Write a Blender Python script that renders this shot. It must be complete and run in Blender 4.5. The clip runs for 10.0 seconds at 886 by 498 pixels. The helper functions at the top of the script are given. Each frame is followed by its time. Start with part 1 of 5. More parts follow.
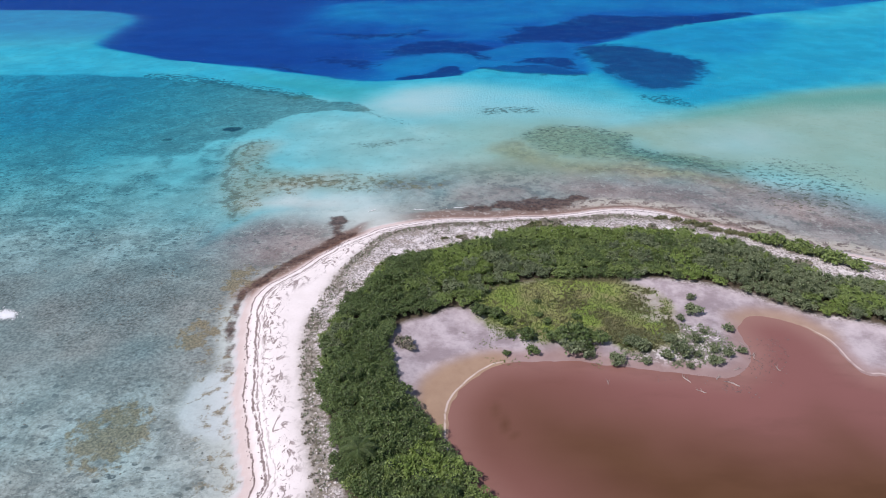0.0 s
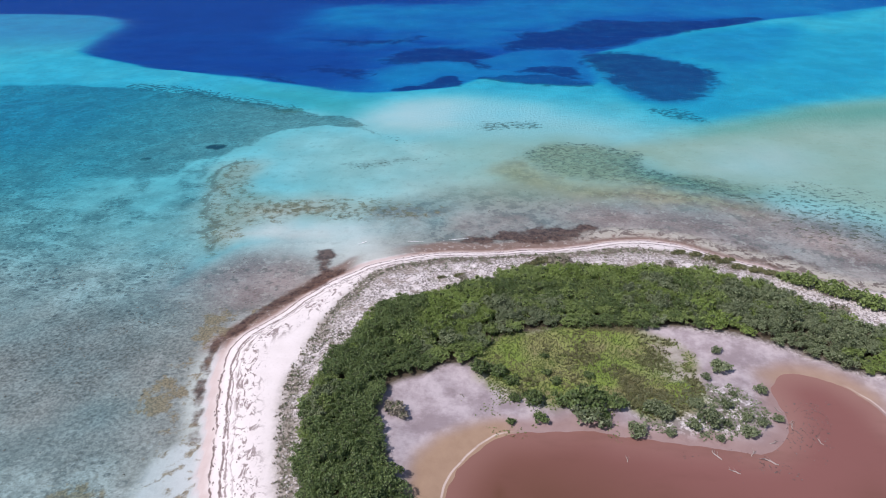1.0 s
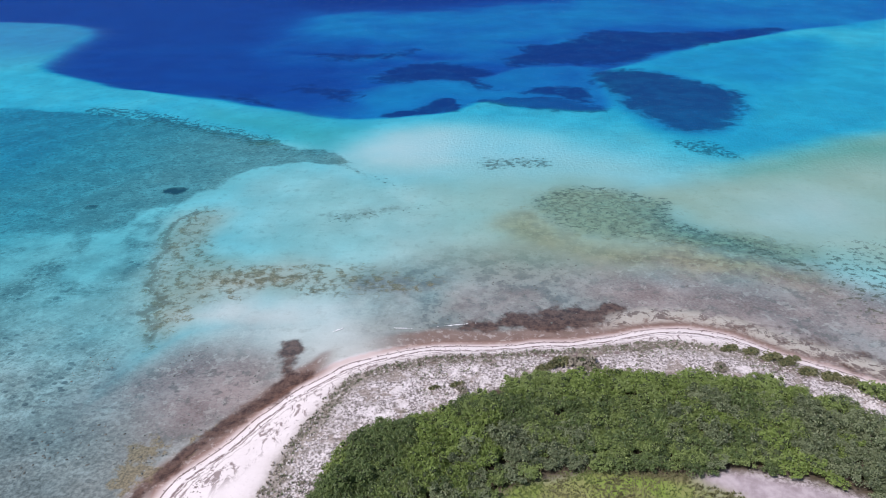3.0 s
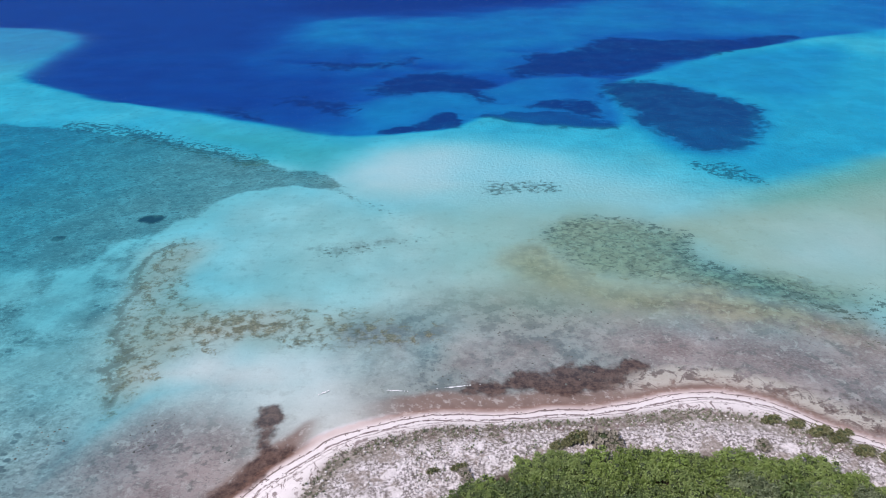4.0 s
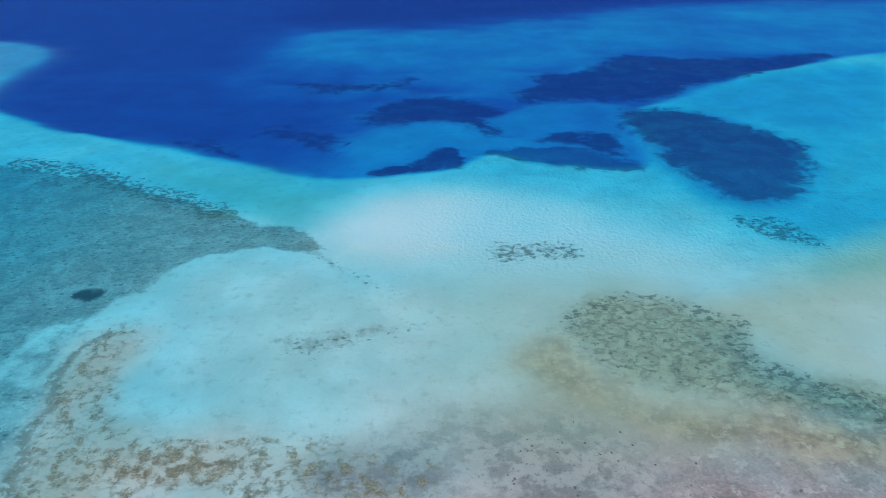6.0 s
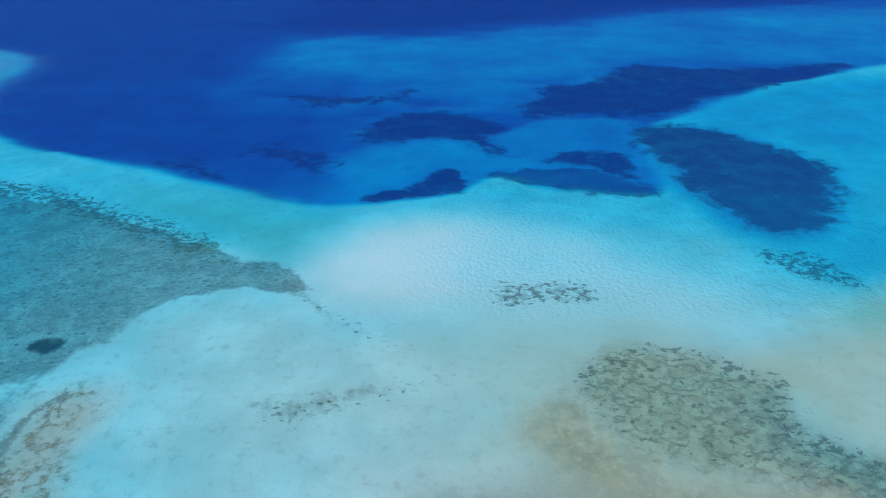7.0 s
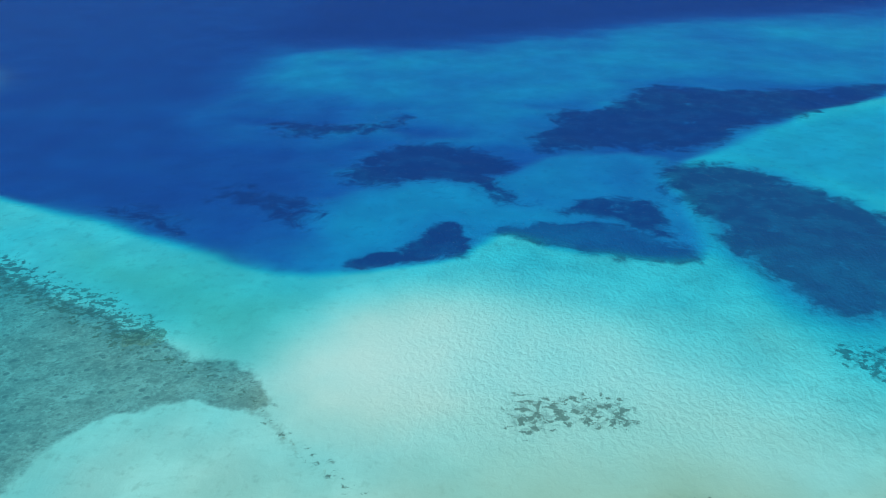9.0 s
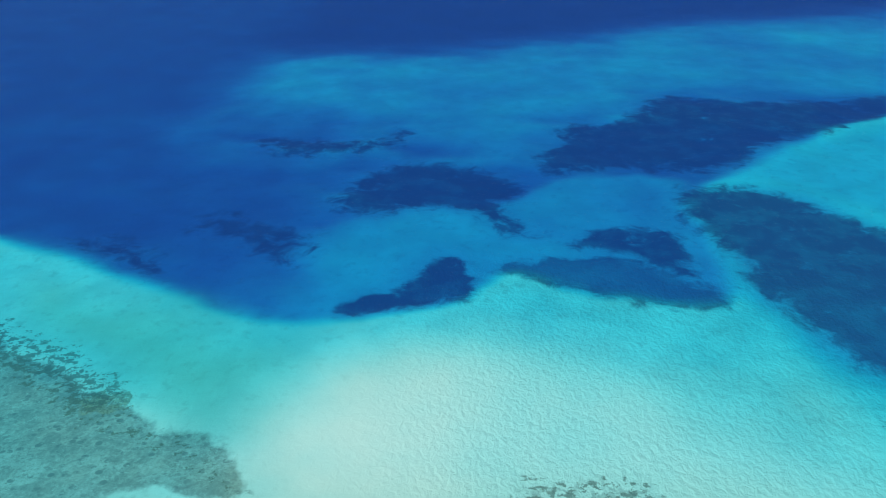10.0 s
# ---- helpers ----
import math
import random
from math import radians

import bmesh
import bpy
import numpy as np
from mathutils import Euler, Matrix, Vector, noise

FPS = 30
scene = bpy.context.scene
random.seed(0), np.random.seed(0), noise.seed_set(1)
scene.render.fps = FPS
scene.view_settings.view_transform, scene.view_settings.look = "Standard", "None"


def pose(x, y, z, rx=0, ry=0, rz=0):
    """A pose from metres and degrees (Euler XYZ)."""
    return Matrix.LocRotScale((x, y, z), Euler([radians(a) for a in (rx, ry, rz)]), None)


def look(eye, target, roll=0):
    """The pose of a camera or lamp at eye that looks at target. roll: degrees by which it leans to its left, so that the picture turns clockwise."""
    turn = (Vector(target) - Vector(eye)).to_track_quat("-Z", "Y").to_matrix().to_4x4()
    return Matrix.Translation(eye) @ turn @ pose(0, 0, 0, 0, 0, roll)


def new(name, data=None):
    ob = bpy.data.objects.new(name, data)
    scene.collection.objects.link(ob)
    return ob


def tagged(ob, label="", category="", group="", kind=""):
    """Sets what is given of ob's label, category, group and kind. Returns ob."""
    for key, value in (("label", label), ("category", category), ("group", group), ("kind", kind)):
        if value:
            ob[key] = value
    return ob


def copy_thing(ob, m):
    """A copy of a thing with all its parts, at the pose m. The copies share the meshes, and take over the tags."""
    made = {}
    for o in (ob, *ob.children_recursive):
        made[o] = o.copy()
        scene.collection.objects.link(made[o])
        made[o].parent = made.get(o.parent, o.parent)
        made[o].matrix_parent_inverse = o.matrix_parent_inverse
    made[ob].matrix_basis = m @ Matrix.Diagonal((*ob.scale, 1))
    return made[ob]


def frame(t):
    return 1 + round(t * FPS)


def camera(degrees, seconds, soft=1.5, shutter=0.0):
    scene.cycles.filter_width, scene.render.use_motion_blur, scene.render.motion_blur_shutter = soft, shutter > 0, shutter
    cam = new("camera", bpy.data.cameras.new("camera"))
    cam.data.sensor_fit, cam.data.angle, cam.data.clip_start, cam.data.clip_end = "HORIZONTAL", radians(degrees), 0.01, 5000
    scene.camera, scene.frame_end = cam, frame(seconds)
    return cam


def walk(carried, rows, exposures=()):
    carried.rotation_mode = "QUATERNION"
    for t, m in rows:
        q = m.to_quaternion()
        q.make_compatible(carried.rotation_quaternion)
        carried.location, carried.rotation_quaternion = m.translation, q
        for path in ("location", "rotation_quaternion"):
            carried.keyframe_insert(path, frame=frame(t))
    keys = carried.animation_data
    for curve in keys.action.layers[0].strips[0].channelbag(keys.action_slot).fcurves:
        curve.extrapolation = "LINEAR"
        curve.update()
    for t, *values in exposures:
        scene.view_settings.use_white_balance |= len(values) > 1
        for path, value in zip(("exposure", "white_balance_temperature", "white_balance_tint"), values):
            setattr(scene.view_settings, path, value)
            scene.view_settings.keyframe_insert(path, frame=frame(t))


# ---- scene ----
# ------------------------------------------------------------------ camera
cam = camera(66.32, 10.0, soft=1.0)
PATH = [
    (0.0, 0.00, 0.00, 60.00, 61.457, 0.718, 0.000),
    (0.5, 0.26, 6.70, 60.32, 61.401, 0.684, -0.001),
    (1.0, 0.45, 13.49, 60.60, 61.363, 0.688, -0.048),
    (1.5, 0.65, 20.35, 60.89, 61.281, 0.686, -0.127),
    (2.0, 0.88, 27.25, 61.14, 61.199, 0.680, -0.157),
    (2.5, 1.06, 34.29, 61.31, 61.149, 0.650, -0.189),
    (4.0, 1.21, 55.80, 61.59, 61.153, 0.522, -0.105),
    (4.5, 1.23, 62.92, 61.70, 61.188, 0.448, -0.076),
    (5.0, 1.26, 70.02, 61.79, 61.212, 0.385, -0.049),
    (5.5, 1.37, 77.08, 61.88, 61.220, 0.344, -0.019),
    (7.0, 1.69, 98.22, 62.31, 61.238, 0.285, 0.106),
    (7.5, 1.82, 105.20, 62.46, 61.161, 0.236, 0.186),
    (8.0, 1.89, 112.44, 62.69, 61.121, 0.204, 0.234),
    (8.5, 1.90, 119.78, 63.03, 61.051, 0.157, 0.259),
    (9.0, 1.90, 127.14, 63.47, 60.902, 0.099, 0.287),
    (9.5, 1.87, 134.48, 64.03, 60.724, 0.100, 0.320),
    (10.0, 1.86, 141.79, 64.61, 60.535, 0.125, 0.343),
]
walk(cam, [(t, pose(x, y, z, rx, ry, rz)) for t, x, y, z, rx, ry, rz in PATH],
     ((0.0, 0.1, 6450, 18), (2.5, 0.1, 6400, 19.5), (5.0, 0.1, 6400, 19.5), (7.0, 0.1, 6050, 18), (7.6, 0.1, 6050, 17), (8.4, 0.2, 6850, 6), (10.0, 0.32, 7400, -2)))

# ------------------------------------------------------------------ light
SUN_FROM = Vector((-0.62, -0.42, 1.0)).normalized()
sun = new("sun", bpy.data.lights.new("sun", "SUN"))
sun.data.energy, sun.data.angle, sun.data.color = 3.6, radians(0.53), (1.0, 0.965, 0.92)
sun.matrix_world = look(SUN_FROM * 400, (0, 0, 0))

world = bpy.data.worlds.new("world")
scene.world = world
world.use_nodes = True
wt = world.node_tree
sky = wt.nodes.new("ShaderNodeTexSky")
sky.sky_type, sky.sun_disc = "NISHITA", False
sky.sun_elevation = math.asin(SUN_FROM.z)
sky.sun_rotation = math.atan2(SUN_FROM.x, SUN_FROM.y)
wt.links.new(sky.outputs[0], wt.nodes["Background"].inputs[0])
wt.nodes["Background"].inputs[1].default_value = 0.09

# ------------------------------------------------------------------ plan outlines (metres)
SHORE = [
    (-46, -200), (-40, 0), (-23.3, 52.9), (-25.9, 59.9), (-28.9, 70.1), (-30.5, 77.4), (-32.8, 88.9), (-33.1, 95.5),
    (-31.1, 99.4), (-27.1, 104.6), (-24.3, 109.3), (-21.2, 113.5), (-17.5, 116.8), (-13.7, 119.9), (-8.6, 122.1),
    (-3.3, 123.5), (2.1, 124.1), (8.4, 123.9), (14.8, 125.1), (20.3, 125.3), (25.9, 126), (30.9, 127.7),
    (36.7, 128.5), (42, 127.5), (46.6, 124.9), (49.8, 121.7), (53.9, 119.1), (57.9, 116.8), (61.5, 114),
    (63.7, 110.9), (130, 80), (190, 20), (260, -200),
]
SAND_IN = [
    (-34, -200), (-26, 0), (-15.1, 52.1), (-17.9, 59.9), (-20, 69.1), (-21.6, 78.8), (-22, 86.7), (-20.3, 95.8),
    (-18.9, 102), (-16.1, 108.2), (-13, 114.6), (-9.8, 116.3), (-4.8, 118.6), (2, 119.7), (10.8, 120.6),
    (19.7, 121.6), (28.7, 122.4), (35.8, 122.7), (41.6, 121.5), (46, 119.1), (51, 116.8), (54.9, 114.4),
    (61.8, 108.1), (122, 78), (180, 20), (250, -200),
]
THICK_OUT = [
    (-28, -200), (-22, 0), (-11.6, 51), (-13.4, 55.2), (-13.7, 59.6), (-15.7, 62.9), (-17.6, 73.4), (-18.5, 82.7),
    (-16.6, 89.6), (-13.2, 97.3), (-9.9, 104.6), (-4.1, 105.9), (3, 108.9), (10.5, 113.3), (18.1, 114.5),
    (27.4, 114.2), (41.5, 113.4), (47.7, 110.5), (53.2, 107.2), (55.6, 103.8), (58.6, 100.4), (62.4, 98.3), (61.1, 94.3), (67.5, 94.6), (73.5, 92.2),
]
THICK_IN = [
    (5.2, 52.2), (1.6, 56.4), (-2.1, 63.4), (-5.5, 68.6), (-7.8, 75.1), (-8.6, 81.8), (-6.7, 85.4), (-2, 86.8),
    (0.2, 89.4), (3.8, 88.2), (5.3, 92.3), (8.2, 95), (14, 97), (19.7, 96.9), (25.2, 96.2), (30, 96.7), (34.8, 97.1),
    (40.8, 95.2), (46.7, 93.7), (51.7, 90.2), (55.5, 87), (60.5, 84.9), (65, 82.6),
]
THICKET = [(-13, 43)] + THICK_OUT[2:] + [(110, 72), (108, 64), (80, 74)] + THICK_IN[::-1] + [(8, 44)]
MEADOW = [
    (3.5, 88.7), (8.2, 95.7), (14.2, 98.8), (25.6, 98), (31.7, 96.1), (33.8, 91.7), (35.1, 86.9), (35.4, 82.4),
    (31.2, 78.1), (26.3, 77.8), (21.8, 79.6), (18.1, 81.6), (13.1, 81.7), (8.3, 84.3),
]
LAGOON = [
    (6.2, 48.9), (3.4, 52.5), (0.5, 57.6), (-0.5, 65.2), (0.4, 68.9), (3.6, 73.5), (7.3, 76.1), (12.5, 76.4),
    (17.3, 76.8), (22.6, 75.4), (27.8, 74.2), (33.1, 73.8), (36.5, 72.4), (39.9, 73.3), (42.9, 77), (43.1, 81.3),
    (43.7, 85.3), (47.2, 87.7), (52, 86.7), (55.1, 82.5), (56.2, 79.7), (56.1, 75.5), (57.1, 73), (59.7, 73.2),
    (65.3, 66.4),
]
LAGOON = LAGOON + [(100, 40), (110, -60), (10, -60), (12, 20)]
OCHRE = [
    (-4.2, 63.2), (-4.8, 69.5), (-2.6, 74.2), (2.2, 77.6), (7.9, 78.9), (8.4, 75.2), (4.3, 71.7), (1.2, 67.3),
    (-0, 60.3),
]
OCHRE2 = [
    (41.7, 87.2), (47.9, 89.4), (53.5, 88.2), (57.2, 83.2), (57, 79.7), (51, 82.6), (44.9, 84.1),
]
DEEP = [
    (-157.1, 366.9), (-154.8, 330), (-150, 302), (-140, 291), (-118.4, 278.8), (-105.5, 269), (-97.2, 267), (-79.5,
    259.3), (-62.5, 250.5), (-47.5, 244), (-35.4, 236.3), (-25.2, 233.2), (-17.1, 234.5), (-6.9, 236.9), (2.7, 239),
    (7.2, 244.1), (11.4, 252.1), (37.3, 266), (58.8, 286.4), (76.2, 296.2), (97.1, 318.6), (139.8, 344.8), (188.9,
    364.5), (420, 480), (420, 900), (-600, 900), (-600, 480), (-258.8, 397.1), (-204.1, 393.8), (-180, 387.9),
]
FAR = [
    (-201.9, 418.8), (-176.2, 413.9), (-137.4, 428.5), (-88.7, 423.3), (-43.1, 428.1), (3.8, 433.1), (41.3, 449.5),
    (84.2, 474.1), (145.1, 494.8), (231.3, 514.6), (600, 700), (600, 1200), (-700, 1200), (-700, 500),
]
BLUE = [
    (49.2, 391.7), (66.2, 449.4), (110.8, 474), (216, 487.2), (274.4, 479.9), (202.5, 356.4), (148.1, 366),
    (99, 369.4), (71.3, 372.9),
]
LIGHT_A = [
    (-78.5, 380.4), (-73.2, 407.3), (-40.5, 409), (-7.5, 414.4), (26.5, 420), (59.4, 413.2), (72.2, 376.5), (57.1,
    344.8), (36.8, 336.7), (31.9, 319.7), (23.6, 307.8), (11.9, 307), (1.6, 317.5), (-9.9, 331.6), (-25.8, 326.7),
    (-43.8, 336.7), (-62.7, 350.7),
]
LIGHT_B = [
    (128.8, 331.5), (109.7, 322), (92, 310.3), (74.7, 299.4), (70, 290.7), (79.3, 287.4), (87.4, 279.7),
    (94.2, 269.9), (110.4, 254.4), (172.1, 339.2),
]
LIGHT_C = [
    (-24.8, 254.1), (-20.8, 268.4), (-11.7, 272.7), (-4.5, 276), (2.9, 276.1), (8.9, 271.6), (12.5, 262.2), (17.8,
    258.7), (25, 258.2), (23.4, 255.1), (13.5, 253.1), (9.1, 251.6), (7.3, 246), (5.4, 250), (4.4, 255.9), (-0.5,
    256.4), (-4.1, 249.9), (-5.3, 244.1), (-12.2, 241.8), (-17.9, 240), (-22.3, 243.1),
]
RIGHTCYAN = [
    (49.4, 255.2), (50.5, 235), (58.4, 216.2), (66.6, 205.1), (74.6, 197.3), (108.4, 209), (165.9, 250.3),
    (231.7, 324.9), (144.9, 316), (94.9, 313.6), (60.9, 288.1),
]
SPIT = [
    (-157.2, 368), (-180.7, 389.2), (-204.1, 393.8), (-262.8, 402.6), (-392.6, 424.5), (-257.2, 290.9),
    (-183.5, 292.4), (-151.5, 302), (-151.7, 309.5), (-154.6, 330.1), (-155.8, 351.9),
]
BAR = [
    (-25.4, 201.7), (-22, 212.1), (-15.4, 221.7), (-1.7, 227.4), (15, 228.1), (28.3, 221.3), (35.2, 211.7),
    (42.8, 201.2), (48.8, 190.5), (48.8, 185.8), (37.7, 184.3), (20.1, 183.7), (7.9, 184.5), (-1.9, 187.6),
    (-11, 189.2), (-20.1, 194.3),
]
PALE = [
    (-47.5, 180.1), (-45.2, 188.9), (-41.5, 194.6), (-34.3, 196.9), (-26.4, 196.8), (-20.1, 192.5), (-16.1, 185.8),
    (-17.1, 177.9), (-22, 172.5), (-27.5, 167.6), (-33.9, 167.6), (-40.2, 170.1), (-45.5, 174.5),
]
REEF = [
    (-180.7, 245.7), (-119.8, 246.8), (-100.5, 238.9), (-80.3, 233.2), (-60.8, 222.3), (-46.2, 213.5), (-30.6, 206.4),
    (-23.4, 201.1), (-23.6, 197.2), (-30.3, 197.8), (-39.4, 196.6), (-44.6, 194.1), (-48.5, 185.1), (-50.4, 181.2),
    (-54.1, 177), (-55.2, 167.4), (-53.8, 156), (-51.9, 144), (-47.4, 131.2), (-45, 122.7), (-40, 100), (-34, 60),
    (-44, 0), (-60, -100), (-400, -100), (-400, 250),
]
OLIVE = [
    (9.4, 177.6), (24.6, 180.7), (51.1, 182.8), (73.1, 191.9), (95.3, 204.4), (128.1, 216.7), (193.6, 231), (106.5,
    124.2), (83.4, 138.9), (74.3, 145.6), (63.9, 152.8), (51.2, 160.8), (46.8, 171.6), (36.8, 180.3), (22.7, 176.1),
]
BRIGHT = [
    (61.6, 165.9), (73.3, 176.2), (83.7, 178.7), (90.4, 173.2), (87.2, 162.1), (77.8, 155.2), (70, 156.2), (62.5,
    158.4),
]
BED_A = [
    (-18, 234.5), (-16.6, 237.7), (-13, 240.4), (-8.3, 242.6), (-4.3, 244.1), (-3.1, 252), (0.1, 255.3), (4.4,
    254.6), (4.8, 249), (7.8, 246), (6.6, 238.7), (1.7, 238.6), (-3.1, 237.8), (-7.8, 236.1), (-14.2, 233.9),
]
BED_B = [
    (9.3, 250.4), (13.4, 251.6), (19.9, 253.1), (24.4, 254.7), (30.7, 253.8), (36.3, 254.7), (40.7, 250.9), (44.2,
    248.4), (46.9, 245.7), (51, 241.4), (50.3, 235.7), (44.9, 235), (38.8, 236.7), (31.6, 238.4), (24.4, 241.5),
    (18.8, 244.3), (13, 247),
]
BED_C = [
    (25.7, 259.1), (30.5, 264.7), (35.7, 267.2), (42.5, 266.4), (47.8, 264.7), (50.4, 259.9), (49.3, 252.1), (46.7,
    248.1), (43.5, 249.7), (40, 252.1), (36.7, 256.4), (31.6, 258),
]
BED_D = [
    (53.5, 285.1), (64.8, 286.5), (76.8, 284.9), (84.1, 275.9), (91.3, 265.6), (95.5, 254.6), (93.9, 241.7), (86.3,
    231.9), (78.2, 219.7), (71.6, 218.1), (65.8, 219.7), (62.3, 224.4), (60.4, 234.7), (56, 243.4), (57.5, 254.8),
    (54, 263.9),
]
BED_E = [
    (21.3, 299.4), (30.2, 313.2), (37.1, 333.1), (45.5, 330.1), (55.2, 336.7), (69.7, 359.7), (82.5, 359.6), (93.1,
    353.5), (111, 353.4), (130.4, 356.5), (155.9, 362.7), (152.1, 350.4), (121, 331.5), (103.4, 322), (89.7, 315.3),
    (78.2, 305.1), (68.4, 297.6), (52, 298.7), (38.1, 298.7), (29.2, 295.8),
]
BED_F = [
    (-24.1, 282.5), (-18.7, 292.3), (-12.5, 299.4), (-2.7, 302.4), (7.3, 301.2), (14.1, 295.8), (20.1, 287.3),
    (15.8, 282.6), (11.6, 276.1), (15.5, 271.1), (20.7, 264.6), (17.5, 261.5), (12.7, 265.9), (9, 273.8), (2.9,
    279), (-7, 276), (-15.5, 273.8), (-21.8, 275.2),
]
BED_G = [
    (-54.5, 319.7), (-47.2, 322), (-34.2, 319.7), (-21.5, 317.5), (-9.7, 326.7), (-7.8, 319.7), (-19.1, 309),
    (-31.8, 305.1), (-44.8, 311.1),
]
BED_H = [
    (-75.4, 265.7), (-67.2, 265.7), (-59, 259.7), (-52.6, 253), (-51.8, 248.2), (-58.3, 249.8), (-66.4, 256.2),
    (-73.1, 260.8),
]
BED_I = [
    (-54.2, 272.3), (-46.9, 276.6), (-36.6, 269.7), (-28, 268.4), (-25.2, 256.3), (-28.1, 252), (-35.6, 256.3),
    (-43.1, 263.3), (-50.8, 265.8),
]
FLECK_A = [
    (9.3, 198.5), (14.1, 200.2), (17.8, 199.3), (22.5, 200), (26.9, 198), (27.8, 193.6), (24, 192.6), (18.8, 193.7),
    (15.1, 192.1), (10.6, 191.1),
]
FLECK_B = [
    (20, 172.1), (23.1, 176.5), (28.6, 179.7), (34.7, 180.4), (40.4, 179.2), (41.2, 175.4), (44.7, 174.3), (48.4,
    173.6), (46.6, 166.9), (46.5, 162.6), (49.8, 161.1), (54.6, 158.7), (60.1, 156.3), (64, 153.3), (67.1, 149),
    (64.4, 144.6), (60.6, 147.4), (54.6, 148.6), (49.8, 151.6), (45, 153.4), (42.3, 154.7), (35.2, 155.7), (27.6,
    158.2), (21.9, 164),
]
FLECK_C = [
    (59.9, 213.2), (66.2, 211.2), (71, 210.5), (73, 206.6), (74.5, 199.2), (74.2, 195.1), (68.6, 200), (64.2,
    202.6), (61.8, 205.7),
]
FLECK_D = [
    (-109.4, 242.7), (-100.5, 241), (-85.1, 238.7), (-72.6, 230.8), (-59.8, 226), (-54.1, 220), (-42.3, 211.2),
    (-25.4, 201.7), (-25.6, 197.5), (-38.1, 203.7), (-51.4, 212.3), (-65.9, 220.8), (-80.1, 226.1), (-93.6, 229),
]
WEEDLINE = [
    (-50.5, 173), (-52.9, 170.1), (-53.9, 162.3), (-52.7, 151.7), (-51.1, 141.6), (-48.2, 137.2), (-47.7, 131.2),
    (-43.9, 124.3), (-42.1, 125.9), (-39.7, 131.2), (-43, 137.1), (-48, 141.6), (-48.5, 151.7), (-47.7, 160.6),
    (-47.4, 167.4),
]
ORANGE = [
    (-42.3, 142.7), (-37.9, 145.7), (-30.2, 146.9), (-21.9, 146.2), (-15.3, 144.9), (-10.3, 142.4), (-5.4, 139),
    (-11.4, 138.5), (-17.1, 136.9), (-25.9, 139.7), (-33.3, 139.2), (-38.8, 139.8),
]
GREYZONE = [
    (-15.6, 136.9), (-13.5, 143.6), (-6, 148.6), (6.6, 154), (16.2, 155.3), (26.8, 148.3), (38.6, 146.9),
    (54.1, 145.5), (62, 143), (50.1, 122.1), (14.5, 122.3), (-10.7, 122.5),
]
GREYZONE = GREYZONE[:9] + [(82, 134), (108, 108), (76, 104)] + GREYZONE[9:]
FLECK_E = [
    (65.2, 148.8), (78.2, 153.2), (87.8, 152.9), (96.2, 143.5), (83.4, 121.8), (70.1, 122.1), (64.7, 132.3),
]
SARG_A = [
    (3.4, 126.7), (4.4, 129.3), (7.9, 129.8), (9.6, 128.7), (10.6, 131), (13.9, 130.7), (16.7, 129.7), (17.8, 132),
    (21.6, 132), (25.7, 133.3), (29.2, 133.9), (29.2, 130.9), (24.6, 128.8), (20.7, 127.6), (19.2, 125.5), (16.2,
    126.2), (13.5, 127.7), (9.2, 127.2),
]
SARG_B = [
    (-24.5, 124), (-21.5, 125), (-20, 122.3), (-21, 119.3), (-19.8, 117.4), (-16.8, 117.4), (-20.3, 113.4),
    (-23.5, 109.3), (-27.1, 104.6), (-31.1, 99.4), (-31.9, 96.4), (-33.2, 98.4), (-30.6, 103.6), (-26.7, 109.3),
    (-22.9, 114), (-22, 117.9),
]
SARG_C = [
    (35.1, 129.4), (49.1, 129.1), (56.4, 124.7), (63.4, 120.7), (67.1, 116.9), (65.5, 109.6), (58.8, 115.3),
    (51.1, 120.6), (44.4, 126.6),
]
SILT = [
    (-45.9, 109.9), (-46.7, 117.4), (-40.9, 125.2), (-35.9, 126.1), (-26, 123.1), (-21, 116.6), (-24.3, 109.8),
    (-31.2, 103.8),
]
MIDBLUE = [
    (-27.5, 235.2), (-26.3, 247.9), (-24.9, 264.6), (-11.8, 274.3), (10.2, 274.4), (19.8, 284.1), (30.2, 293),
    (55.2, 295.1), (60.2, 289), (53.8, 276.7), (55.8, 261.1), (54.1, 250.1), (50, 238.8), (41.2, 238.4), (32.2,
    240.8), (22.9, 244.5), (13.2, 249), (7.9, 248.4), (5.7, 242.2), (-7, 238.6), (-17.3, 236),
]
BAR_B = [
    (-22.1, 195.2), (-23.1, 202.9), (-20.3, 209.9), (-13.6, 216.8), (2.6, 221.9), (19.4, 221.3), (34.5, 215.7),
    (46.2, 206), (53.8, 198.7), (46.9, 193.1), (21, 190.8), (-3.8, 190.7),
]
TANZONE = [
    (-52.5, 173), (-54.3, 159.1), (-51.7, 142.8), (-47.3, 130.3), (-42.7, 122.7), (-40.5, 126.7), (-40.2, 134.1),
    (-35.6, 139.2), (-23.2, 138.1), (-11.1, 136.4), (-3.9, 137.9), (2.2, 142.3), (-5.8, 146), (-17.5, 148.7),
    (-30.7, 148.8), (-40.7, 148.9), (-45.9, 160.6), (-42.8, 171),
]
STREAK = [
    (-27.5, 167.6), (-19.9, 171.1), (-8.9, 173.3), (-1.3, 175.5), (6.5, 177.6), (2.5, 172.3), (-6.7, 168.7), (-15.3,
    164.6), (-22.1, 163.2),
]
